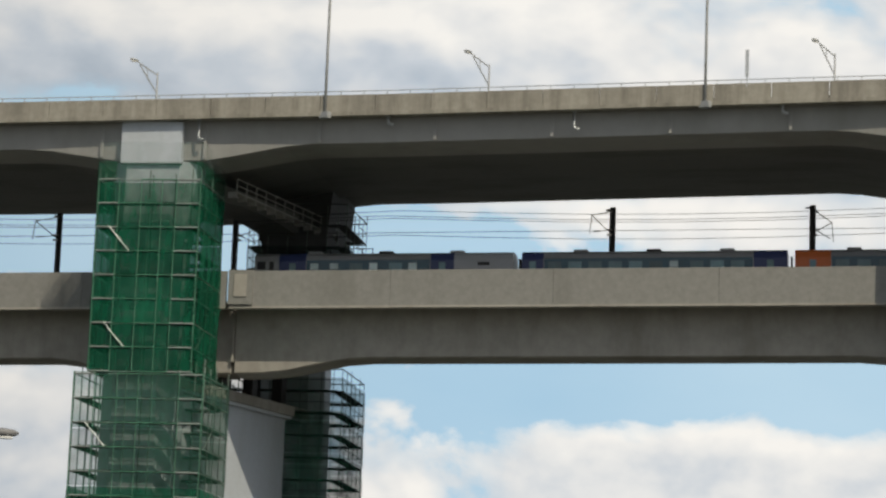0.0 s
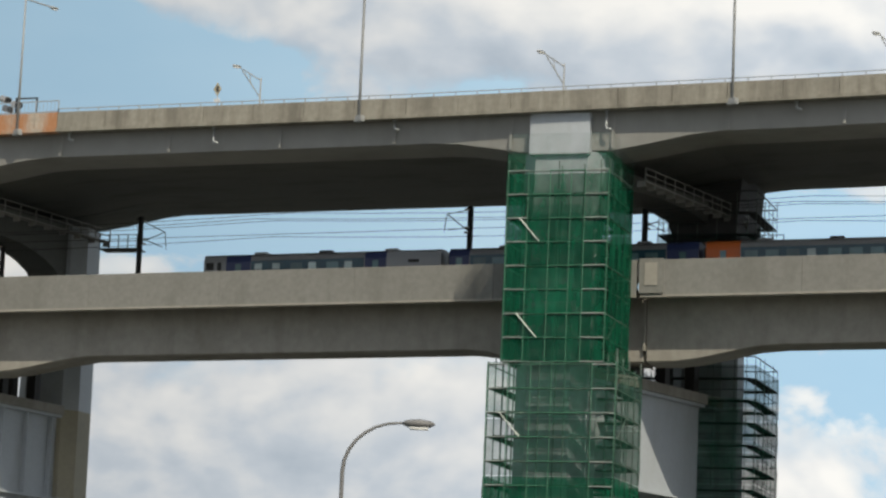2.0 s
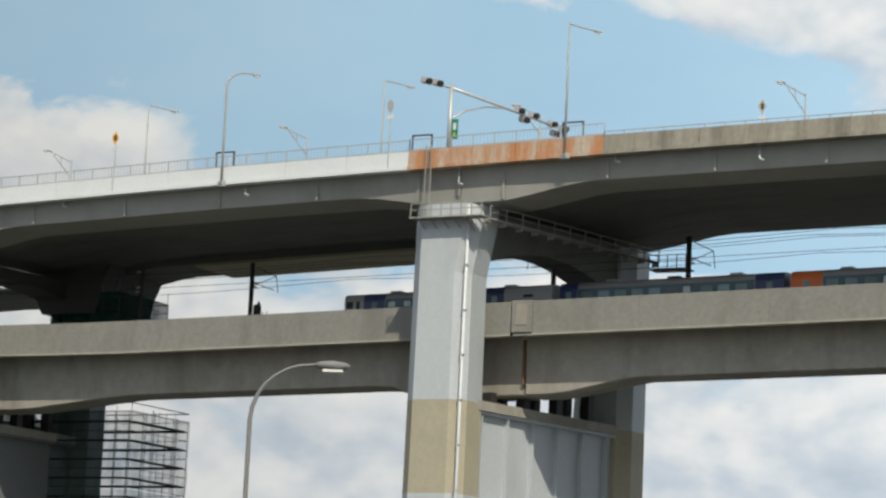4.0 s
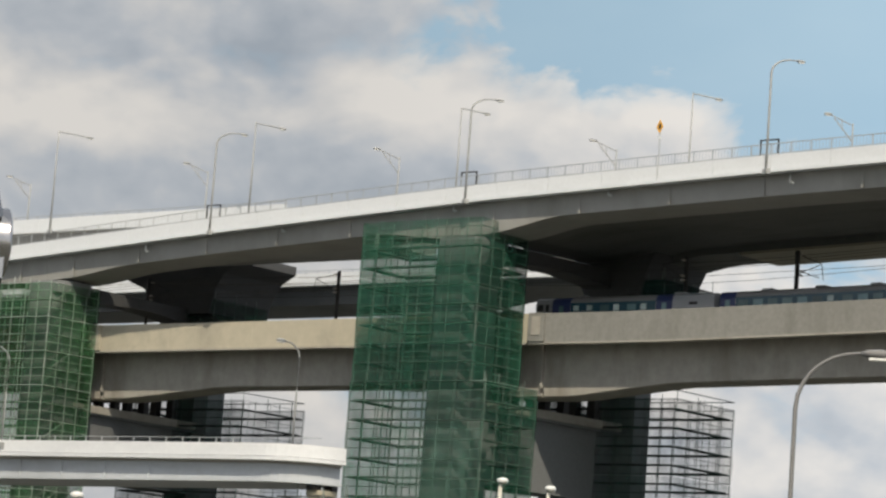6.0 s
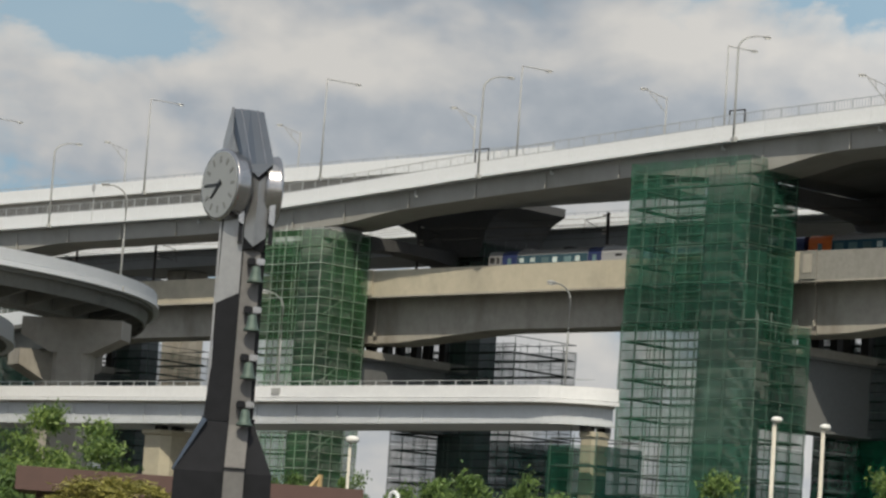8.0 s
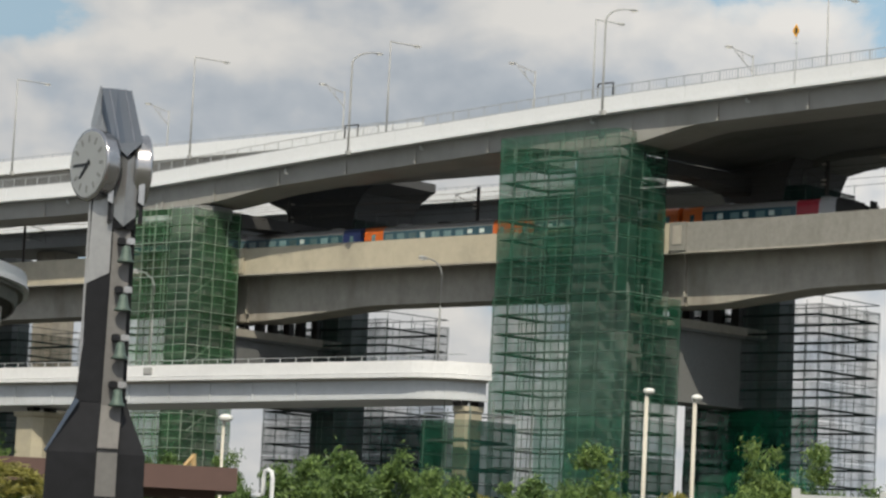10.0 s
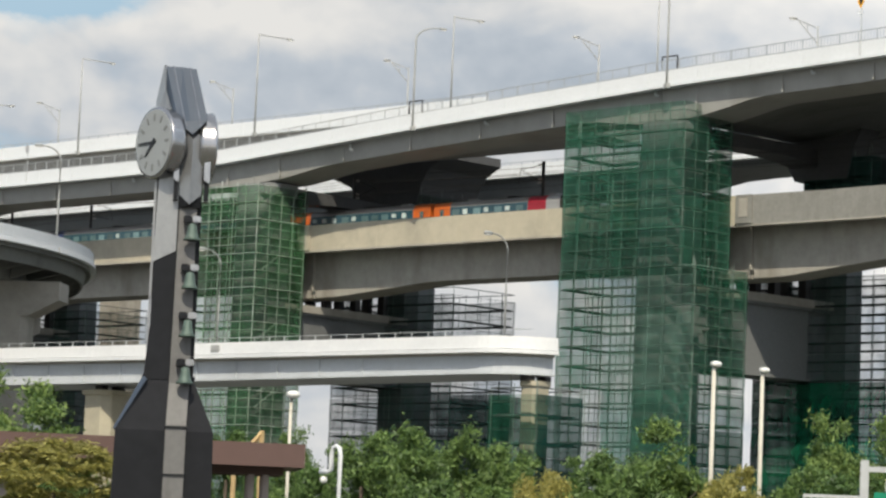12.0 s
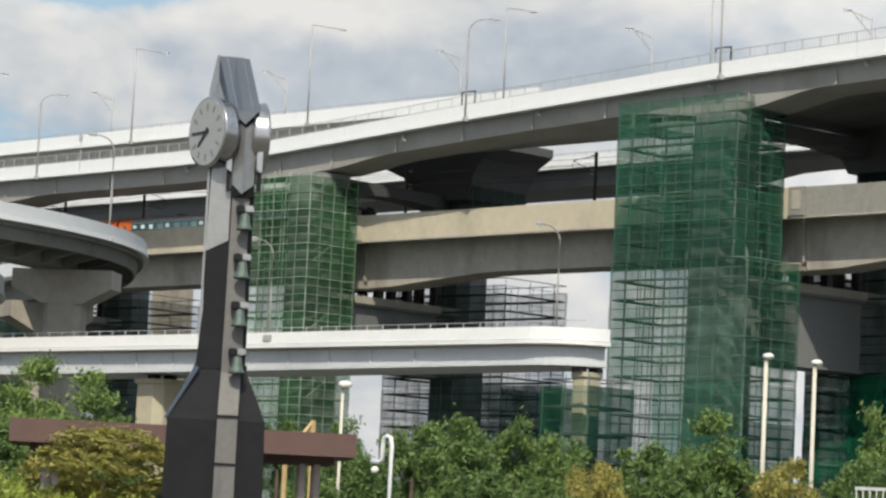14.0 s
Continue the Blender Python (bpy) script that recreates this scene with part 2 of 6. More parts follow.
    body = maths("ADD", body, maths("MULTIPLY", maths("SUBTRACT", puff, 0.5), 0.34))
    cloud = ramp_node(t, body, [(0.20, (0.47, 0.52, 0.58)), (0.44, (0.62, 0.65, 0.69)), (0.62, (0.80, 0.785, 0.77)), (0.84, (0.97, 0.92, 0.86))])
    blue = ramp_node(t, veil, [(0.3, (0.42, 0.61, 0.76)), (0.7, (0.52, 0.69, 0.81))])
    col = mix_node(t, "MIX", cover, blue, cloud)
    # the sky is brighter towards the right of the view
    side = t.nodes.new("ShaderNodeMapRange")
    side.inputs["From Min"].default_value, side.inputs["From Max"].default_value = -2150.0, -500.0
    side.inputs["To Min"].default_value, side.inputs["To Max"].default_value = 0.93, 1.70
    t.links.new(sep.outputs["X"], side.inputs["Value"])
    t.links.new(col, e.inputs["Color"])
    t.links.new(side.outputs[0], e.inputs["Strength"])
    return m


bm = bmesh.new()
R = 3200.0
rows = []
for z in (-30, 300, 700, 1200, 1800):
    rows.append([bm.verts.new((-R * math.sin(radians(a)), R * math.cos(radians(a)), z)) for a in range(-30, 96, 6)])
for r, s in zip(rows, rows[1:]):
    for k in range(len(r) - 1):
        bm.faces.new((r[k], r[k + 1], s[k + 1], s[k]))
backdrop = part("backdrop", bm, cloud_material(), smooth=True)
tagged(backdrop, "bright cloudy sky with blue gaps", "sky", kind="structure")

# ---------------------------------------------------------------- levels of the viaduct
ROAD_EDGE = curve_of([(-420, 42.3), (-243, 42.3), (-231, 42.45), (-200, 44.3), (-166, 46.0), (-134, 47.0), (-98, 47.8), (-68, 48.25), (-38, 48.95), (-8, 49.9), (60, 52.0)])
MAIN_EDGE = curve_of([(-420, 46.9), (-260, 46.85), (-200, 46.85), (-166, 46.8)])
PIER_X = [4.0, -56.4, -111.2, -168.4, -224.0, -280.5]
FRONT_Y = 208.2
RAIL, BACK = 1.03, 1.04   # the railway runs behind the front legs, the back legs stand behind the railway


def farther(k):
    """Grow about the viewer's eye: the same bearings, further away."""
    return Matrix.Translation(EYE) @ Matrix.Diagonal((k, k, k, 1.0)) @ Matrix.Translation([-e for e in EYE])


def set_back(ob, k):
    """Move a thing's meshes, which lie in world space, to the plane k times as far."""
    for child in ob.children_recursive:
        child.data.transform(farther(k))
    return ob


def back_leg(x):
    return (x + 8.6) * BACK, 222.0 * BACK


def rise(x):
    """The rail deck climbs gently towards the right."""
    return max(0.0, 0.0185 * (x + 145.0))


def haunch(x, flat, reach):
    d = min(abs(x - (p + 1.0)) for p in PIER_X)
    return max(0.0, min(1.0, (reach - d) / (reach - flat)))


def sweep(xs, section):
    bm = bmesh.new()
    loft(bm, [[(x, y, z) for y, z in section(x)] for x in xs])
    return bm


def steps(a, b, gap=2.0):
    n = max(1, round(abs(b - a) / gap))
    return [a + (b - a) * k / n for k in range(n + 1)]


def rect(y0, y1, f0, f1):
    return lambda x: [(y0, f0(x)), (y1, f0(x)), (y1, f1(x)), (y0, f1(x))]


# ---------------------------------------------------------------- upper road deck
def road_soffit(x):
    return ROAD_EDGE(x) - 2.15 - (1.1 if x > -195 else 0.6) * haunch(x, 3.5, 10.0)


def road_span(a, b, name, label):
    """One span of the upper road deck: box girders, slab, edge beam."""
    span = thing(name, label, "viaduct", kind="structure")
    far = 228.4 * BACK if a > -205 else 211.5
    xs = steps(a + 0.03, b - 0.03)

    def near_box(x):
        s = road_soffit(x)
        e = ROAD_EDGE(x) - 0.02
        return [(206.0, e), (206.3, s + 0.05), (206.5, s), (211.2, s), (211.6, e)]

    part("girder", sweep(xs, near_box), STEEL_GREY, span)
    if far > 220:
        def far_box(x):
            s = road_soffit(x) - (1.5 if a < -160 else 0.9 if a < -100 else 0.5)
            e = ROAD_EDGE(x) - 0.02
            s = EYE[2] + (s - EYE[2]) * BACK
            return [(229.2, e), (229.6, s), (236.0, s), (236.5, e)]
        # far girder and underside parts carry the deck's shade as dark colour
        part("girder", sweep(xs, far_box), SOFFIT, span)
        # beige strip paints in the sunlit lower edge of the far girder
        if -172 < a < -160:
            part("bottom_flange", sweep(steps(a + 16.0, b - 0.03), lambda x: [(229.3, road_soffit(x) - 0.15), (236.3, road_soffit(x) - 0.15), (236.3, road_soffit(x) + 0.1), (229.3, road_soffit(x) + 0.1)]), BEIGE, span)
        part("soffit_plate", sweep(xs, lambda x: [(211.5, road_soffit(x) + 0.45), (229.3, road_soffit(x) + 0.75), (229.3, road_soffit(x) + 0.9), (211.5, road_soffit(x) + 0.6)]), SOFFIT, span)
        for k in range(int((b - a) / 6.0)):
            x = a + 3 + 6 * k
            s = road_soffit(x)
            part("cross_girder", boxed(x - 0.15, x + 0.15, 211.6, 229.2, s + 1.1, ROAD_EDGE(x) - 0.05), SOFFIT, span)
    part("slab", sweep(xs, rect(205.35, far - 0.35, lambda x: ROAD_EDGE(x), lambda x: ROAD_EDGE(x) + 0.28)), CONCRETE, span)
    # web stiffener lines on the girder face
    for x in steps(a + 4, b - 4, 9.0):
        part("web_splice", boxed(x - 0.12, x + 0.12, 206.02, 206.14, road_soffit(x) + 0.1, ROAD_EDGE(x) - 0.1), STEEL_GREY, span)
    return span


def parapet_run(a, b, piece, material, height, label, fence, y=205.0, edge=None, back=False):
    edge = edge or ROAD_EDGE
    run = thing("parapet", label, "parapet", kind="structure")
    cuts = steps(a, b, piece)
    for p, q in zip(cuts, cuts[1:]):
        part("panel", sweep([p + 0.02, q - 0.02], lambda x: [(y, edge(x) - 0.02), (y + 0.45, edge(x) - 0.02), (y + 0.3, edge(x) + height),
                                                            (y + 0.06, edge(x) + height), (y + 0.02, edge(x) + 0.3)]), material, run)
    part("edge_beam", sweep(steps(a, b, 4.0), lambda x: [(y - 0.12, edge(x) - 0.32), (y + 0.9, edge(x) - 0.32), (y + 0.9, edge(x) - 0.03), (y - 0.12, edge(x) - 0.03)]),
         material, run)
    top = fence if fence > 0.6 else 0.32
    for x in steps(a, b, 2.0 if fence > 0.6 else 1.75):
        z = edge(x) + height
        part("post", boxed(x - 0.035, x + 0.035, y + 0.12, y + 0.2, z - 0.05, z + top), GALV, run)
    for h in ([top] if fence < 0.6 else [top, 0.12]):
        part("rail", sweep(steps(a, b, 6.0), lambda x: [(y + 0.11, edge(x) + height + h - 0.06), (y + 0.21, edge(x) + height + h - 0.06),
                                                       (y + 0.21, edge(x) + height + h), (y + 0.11, edge(x) + height + h)]), GALV, run)
    if fence > 0.6:
        bm = bmesh.new()
        for x in steps(a, b, 0.33):
            z = edge(x) + height
            box(bm, x - 0.012, x + 0.012, y + 0.15, y + 0.17, z, z + top - 0.04)
        tagged(part("fence_bars", bm, GALV, run), kind="stuff")
    return run


road_ends = [40.0] + PIER_X[:-1] + [-280.5, -340.0, -420.0]
for p, q in zip(road_ends, road_ends[1:]):
    road_span(q, p, "road_deck", "grey steel road deck with haunched girders on tall piers")
parapet_run(-97.8, 40.0, 4.2, PARAPET, 1.3, "rain-streaked concrete parapet with low pipe rail", 0.3)
parapet_run(-115.7, -97.8, 2.0, RUST, 1.3, "rust-streaked steel parapet panels with fence above", 1.0)
parapet_run(-420.0, -115.7, 6.0, WHITE_PAR, 1.25, "white painted parapet with wire fence above", 1.0)
# far edge of the wide deck
parapet_run(-166.0, 40.0, 6.0, PARAPET, 1.3, "concrete parapet on the far edge of the road deck", 0.3, y=237.1)

# main carriageway, which parts from the ramp and stays high
main = thing("main_carriageway", "high grey road deck with white parapet behind the ramp", "viaduct", kind="structure")
part("girder", sweep(steps(-420, -186, 3.0), lambda x: [(213.2, MAIN_EDGE(x) - 2.6), (224.0, MAIN_EDGE(x) - 2.6), (225.0, MAIN_EDGE(x)), (212.4, MAIN_EDGE(x))]), STEEL_GREY, main)
part("slab", sweep(steps(-420, -186, 6.0), rect(212.0, 225.4, lambda x: MAIN_EDGE(x) + 0.01, lambda x: MAIN_EDGE(x) + 0.3)), CONCRETE, main)
parapet_run(-420.0, -196.0, 6.0, WHITE_PAR, 1.25, "white parapet of the high carriageway", 0.3, y=211.9, edge=MAIN_EDGE)
parapet_run(-420.0, -166.0, 6.0, WHITE_PAR, 1.25, "white parapet on the far edge of the carriageway", 0.3, y=224.9, edge=MAIN_EDGE)

# a third viaduct further back
REAR_EDGE = curve_of([(-420, 44.9), (-150, 44.9), (60, 45.5)])
rear_depth = curve_of([(-420, 2.3), (-200, 2.3), (-191, 0.9), (-170, 0.85)])
rear = thing("rear_viaduct", "dark grey viaduct with sunlit white parapet behind the railway", "viaduct", kind="structure")
# the rear girder's shade is put into its dull colour
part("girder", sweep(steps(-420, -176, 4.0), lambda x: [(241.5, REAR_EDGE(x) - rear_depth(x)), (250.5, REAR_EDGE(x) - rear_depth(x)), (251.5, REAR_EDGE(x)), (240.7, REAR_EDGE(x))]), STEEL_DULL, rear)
part("slab", sweep(steps(-420, -176, 6.0), rect(240.2, 252.0, lambda x: REAR_EDGE(x) + 0.01, lambda x: REAR_EDGE(x) + 0.3)), CONCRETE, rear)
for k in range(4):
    x = -382 + 30 * k
    part("column", boxed(x - 2, x + 2, 244, 248, 0, REAR_EDGE(x) - 2.2, 0.2), CONCRETE, rear)
parapet_run(-420.0, -176.0, 6.0, WHITE_PAR, 1.1, "white parapet of the rear viaduct", 0.3, y=240.0, edge=REAR_EDGE)

# ---------------------------------------------------------------- rail deck
WALL_BOT, WALL_TOP = 32.5, 35.0


JOINTS = [(10.5, 9.0), (-49.9, 9.0), (-105.4, 9.6), (-158.6, 14.0), (-215.6, 17.0), (-272.0, 14.0)]


def rail_soffit(x):
    """The girder deepens over each pier, up to the joint and a little past it."""
    deep = 0.0
    for j, reach in JOINTS:
        d = x - j
        deep = max(deep, 1.0 if -9.5 < d < 3.2 else max(0.0, 1 - (d - 3.2) / (reach - 3.2)) if d >= 3.2 else max(0.0, 1 + (d + 9.5) / 3.0))
    return WALL_BOT - 3.65 + rise(x) - 1.15 * deep


def rail_span(a, b):
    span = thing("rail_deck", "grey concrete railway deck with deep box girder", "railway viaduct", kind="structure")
    xs = steps(a + 0.25, b - 0.03)
    part("girder", sweep(xs, lambda x: [(207.5, WALL_BOT + rise(x)), (207.7, rail_soffit(x) + 0.1), (207.9, rail_soffit(x)), (211.0, rail_soffit(x)), (211.4, WALL_BOT + rise(x))]), CONCRETE, span)
    part("girder", sweep(xs, lambda x: [(213.4, WALL_BOT + rise(x)), (213.7, rail_soffit(x) + 1.6), (216.9, rail_soffit(x) + 1.6), (217.2, WALL_BOT + rise(x))]), CONCRETE, span)
    part("slab", sweep(xs, rect(205.3, 218.7, lambda x: WALL_BOT + rise(x), lambda x: WALL_BOT + 0.3 + rise(x))), CONCRETE, span)
    for y, nm in ((205.0, "side_wall"), (218.7, "side_wall")):
        top = WALL_TOP if y < 210 else WALL_TOP - 1.2
        cuts = steps(a + 0.25, b - 0.03, 11.0)
        for p, q in zip(cuts, cuts[1:]):
            # right-hand spans take the wall colour with cloud shade in it
            part(nm, sweep([p + 0.012, q - 0.012], lambda x: [(y, WALL_BOT - 0.15 + rise(x)), (y + 0.3, WALL_BOT - 0.15 + rise(x)), (y + 0.3, top + rise(x)), (y, top + rise(x))]), WALL_CONCRETE if b < -150 else WALL_SHADED, span)
        if y < 210:
            part("drip_edge", sweep(steps(a + 0.25, b - 0.03, 8.0), lambda x: [(204.9, WALL_BOT - 0.32 + rise(x)), (205.6, WALL_BOT - 0.32 + rise(x)), (205.6, WALL_BOT - 0.152 + rise(x)), (204.9, WALL_BOT - 0.152 + rise(x))]), CONCRETE, span)
    # boxed-out refuge in the wall beside the joint
    x = a + 2.9
    if a > -300:
        r = rise(x)
        ref = part("refuge_box", boxed(x - 2.75, x - 0.9, 204.75, 204.995, WALL_BOT - 0.1 + r, WALL_TOP + 0.02 + r, 0.03), WALL_CONCRETE if b < -150 else WALL_SHADED, span, "boxed-out bay in the wall")
        part("recess_frame", boxed(x - 2.3, x - 1.35, 204.68, 204.745, WALL_BOT + 0.5 + r, WALL_TOP - 0.3 + r), CONCRETE, ref)
        part("joint_strip", boxed(a + 0.03, a + 0.2, 207.3, 207.8, WALL_BOT - 4.0 + r, WALL_BOT - 0.35 + r), RUST_DARK if -110 < a < -100 else CONCRETE, span)
    # rails on ballast
    for y, up in ((208.9, 0.0), (209.97, 0.0), (212.47, 0.48), (213.53, 0.48)):
        part("rail", sweep(steps(a + 0.25, b - 0.03, 8.0), rect(y - 0.04, y + 0.04, lambda x: WALL_BOT + 0.45 + up + rise(x), lambda x: WALL_BOT + 0.62 + up + rise(x))), RUST_DARK, span)
    part("ballast", sweep(steps(a + 0.25, b - 0.03, 8.0), rect(207.2, 211.2, lambda x: WALL_BOT + 0.31 + rise(x), lambda x: WALL_BOT + 0.46 + rise(x))), CONCRETE, span)
    part("ballast", sweep(steps(a + 0.25, b - 0.03, 8.0), rect(211.25, 215.0, lambda x: WALL_BOT + 0.31 + rise(x), lambda x: WALL_BOT + 0.94 + rise(x))), CONCRETE, span)
    return set_back(span, RAIL)


joints = [60.0] + [j for j, _ in JOINTS] + [-340.0, -420.0]
for p, q in zip(joints, joints[1:]):
    rail_span(q, p)

# ---------------------------------------------------------------- piers
def octagon(x0, x1, y0, y1, c, z):
    return [(x0 + c, y0, z), (x1 - c, y0, z), (x1, y0 + c, z), (x1, y1 - c, z), (x1 - c, y1, z), (x0 + c, y1, z), (x0, y1 - c, z), (x0, y0 + c, z)]


def pier(xc, painted):
    """A two-legged portal: tapered legs, a lower ribbed beam for the railway, an upper beam for the road."""
    label = "pale blue-grey steel portal pier with beige repair bands" if painted else "pale grey portal pier wrapped in green netting"
    p = thing("portal_pier", label, "bridge pier", kind="structure")
    bx, by = back_leg(xc)
    legs = (("front_leg", xc, FRONT_Y), ("back_leg", bx, by))
    top = road_soffit(xc) - 0.02
    shift = -1.4 if painted else 0.0
    for nm, x, y in legs:
        def ring(z, flare=0.0):
            g = 0.25 * (1 - z / 42.0)
            spread = 2.2 * max(0.0, 1 - z / 34.0) if nm == "back_leg" and painted else g
            return octagon(x + shift - 3.0 - spread, x + shift + 2.4 + g + flare, y - 2.4, y + 2.4, 1.1, z)
        cuts = [0.0, 20.3, 28.0, 38.5, top - 1.2, top]
        # legs of left-hand piers take the shade-dulled steel
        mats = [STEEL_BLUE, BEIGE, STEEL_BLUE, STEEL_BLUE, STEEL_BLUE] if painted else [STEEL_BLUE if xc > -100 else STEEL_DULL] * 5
        for z0, z1, mt in zip(cuts, cuts[1:], mats):
            bm = bmesh.new()
            f0 = 0.9 if z0 > 30 and nm == "front_leg" else 0.0
            f1 = 0.9 if z1 > 39 and nm == "front_leg" else 0.0
            if z0 == 38.5:
                f0 = 0.0
            loft(bm, [ring(z0, f0), ring(z1, f1)])
            part(nm, bm, mt, p, "beige repair band" if mt is BEIGE else "")
    a, b = Vector((xc + shift + 0.2, FRONT_Y + 1.0)), Vector((bx + shift - 0.6, by - 2.0))
    turn = math.degrees(math.atan2(b.y - a.y, b.x - a.x))
    length = (b - a).length

    def slab(name, mat, w, z0, z1, x0=0.0, x1=None, off=0.0, label=""):
        bm = boxed(x0, length if x1 is None else x1, off - w / 2, off + w / 2, z0, z1)
        bmesh.ops.transform(bm, matrix=pose(a.x, a.y, 0, 0, 0, turn), verts=bm.verts[:])
        return part(name, bm, mat, p, label)

    r = rise(xc)
    # beams of left-hand piers take the shade-dulled steel too
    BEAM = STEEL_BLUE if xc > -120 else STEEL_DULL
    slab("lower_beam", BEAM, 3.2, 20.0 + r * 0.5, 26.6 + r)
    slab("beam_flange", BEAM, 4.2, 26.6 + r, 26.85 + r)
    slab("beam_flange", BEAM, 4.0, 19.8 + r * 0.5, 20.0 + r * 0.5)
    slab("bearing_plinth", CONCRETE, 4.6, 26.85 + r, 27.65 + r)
    for k in range(6 if painted else 0):
        d = 1.2 + (length - 2.4) * k / 5
        slab("web_rib", STEEL_BLUE, 0.45, 20.0 + r * 0.5, 26.6 + r, d - 0.06, d + 0.06, -1.8)
    # arched upper beam under the road deck
    bm = bmesh.new()
    rings = []
    for k in range(13):
        u = k / 12
        arch = 1.0 - math.sin(math.pi * u) ** 0.5
        z0, z1 = top - (2.5 if painted else 1.2) - (3.4 if painted else 1.6) * arch, top - 0.05
        d = u * length
        rings.append([(d, -1.6, z0), (d, 1.6, z0), (d, 1.6, z1), (d, -1.6, z1)])
    loft(bm, rings)
    bmesh.ops.transform(bm, matrix=pose(a.x, a.y, 0, 0, 0, turn), verts=bm.verts[:])
    # beam colour carries the shade below the deck, deeper on left-hand piers
    part("upper_beam", bm, SOFFIT if xc > -120 else STEEL_SHADE, p)
    for k in range(4):
        for s in (-1, 1):
            d = length * (0.15 + 0.23 * k)
            slab("bearing", DARK_METAL, 0.9, 27.65 + r, EYE[2] + (rail_soffit(xc + 4) + (0.02 if k < 2 else 1.5) - EYE[2]) * RAIL, d - 0.4, d + 0.4, 1.2 * s)
    return p


for k, x in enumerate(PIER_X):
    p = pier(x, painted=(k == 2))
    if k == 1:   # pale plate carried up over the girder face to the parapet
        part("leg_head", boxed(x - 2.35, x + 2.35, 205.5, 206.25, road_soffit(x) - 0.3, ROAD_EDGE(x) - 0.34, 0.03), STEEL_BLUE, p, "pale blue-grey head plate")
    if k in (1, 3, 4):   # haunched head of the back leg, flaring up to the deck
        bx, zt = x + 8.6, ROAD_EDGE(x) - 0.1
        zt = 44.3 if k == 4 else min(zt, road_soffit(x) + 1.6)
        reach = 0.6 if k == 1 else 1.0
        profile = [(-15.0, 0.0), (-15.0, -1.1), (-10.0, -1.7), (-5.6, -3.4), (-4.2, -6.2), (4.2, -6.2), (4.9, -3.6), (6.0, -2.0), (8.0, -0.9), (8.0, 0.0)]
        if k == 1:
            profile = [(-9.0, 0.0), (-9.0, -1.1), (-5.6, -3.4), (-4.2, -6.2), (4.2, -6.2), (4.6, -3.6), (5.0, -1.0), (5.0, 0.0)]
        if k == 3:
            profile = [(-10.0, 0.0), (-10.0, -1.0), (-6.5, -1.5), (-3.6, -3.2), (-1.8, -6.2), (4.2, -6.2), (4.8, -3.6), (6.0, -1.2), (6.0, 0.0)]
        bm = bmesh.new()
        loft(bm, [[(bx + dx * reach, y, zt + dz) for dx, dz in profile] for y in (217.8, 226.8)])
        bmesh.ops.transform(bm, matrix=farther(BACK), verts=bm.verts[:])
        # haunch is coloured dark for the shade it stands in
        part("leg_haunch", bm, STEEL_SHADE, p, "dark haunched head of the back leg")

# ---------------------------------------------------------------- scaffolds with netting
def net_material(name, cover, tint):
    m, t, out = nodes_of(name)
    d = t.nodes.new("ShaderNodeBsdfDiffuse")
    tr = t.nodes.new("ShaderNodeBsdfTranslucent")
    clear = t.nodes.new("ShaderNodeBsdfTransparent")
    info = t.nodes.new("ShaderNodeObjectInfo")
    fold = noise_node(t, mapped(t, (1.6, 1.6, 0.25)), 1.0, 4.0)
    col = mix_node(t, "MULTIPLY", 1.0, tint, ramp_node(t, fold, [(0.3, (0.6,) * 3), (0.7, (1.35,) * 3)]))
    col = mix_node(t, "MULTIPLY", 1.0, col, ramp_node(t, info.outputs["Random"], [(0.0, (0.75,) * 3), (1.0, (1.25,) * 3)]))
    t.links.new(col, d.inputs["Color"])
    t.links.new(col, tr.inputs["Color"])
    both = t.nodes.new("ShaderNodeMixShader")
    both.inputs[0].default_value = 0.4
    t.links.new(d.outputs[0], both.inputs[1])
    t.links.new(tr.outputs[0], both.inputs[2])
    mx = t.nodes.new("ShaderNodeMixShader")
    a = ramp_node(t, noise_node(t, mapped(t, (0.5, 0.5, 0.35)), 1.0, 5.0), [(0.3, (cover - 0.14,) * 3), (0.7, (min(1.0, cover + 0.12),) * 3)])
    t.links.new(a, mx.inputs[0])
    t.links.new(clear.outputs[0], mx.inputs[1])
    t.links.new(both.outputs[0], mx.inputs[2])
    t.links.new(mx.outputs[0], out.inputs["Surface"])
    return m


# four net tints hold light: MID and LIT sunlit, DEEP and SHADE shaded
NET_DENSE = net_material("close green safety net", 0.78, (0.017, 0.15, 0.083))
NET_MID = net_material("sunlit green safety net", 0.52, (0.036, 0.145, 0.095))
NET_LIT = net_material("green safety net with sunlit tint", 0.42, (0.07, 0.20, 0.09))
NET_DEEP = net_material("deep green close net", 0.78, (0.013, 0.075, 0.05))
NET_SHADE = net_material("close net tinted for shade", 0.8, (0.012, 0.05, 0.04))
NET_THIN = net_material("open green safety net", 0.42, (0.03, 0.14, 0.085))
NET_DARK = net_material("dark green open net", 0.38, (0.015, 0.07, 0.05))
NET_PALE = net_material("pale fine net", 0.16, (0.25, 0.36, 0.33))
BOARD = surface("scaffold boards", (0.065, 0.075, 0.072), 0.8, grain=(0.7, 1.2), per_object=0.3)


# duller copy of the scaffold tube zinc
TUBE_DULL = surface("dull scaffold tube", (0.17, 0.21, 0.19), 0.7, 0.1, grain=(0.8, 1.15))


def unit_tube(name, mat, r):
    bm = bmesh.new()
    tube(bm, (0, 0, 0), (1, 0, 0), r, n=6)
    me = bpy.data.meshes.new(name)
    bm.to_mesh(me)
    bm.free()
    me.materials.append(mat)
    return me


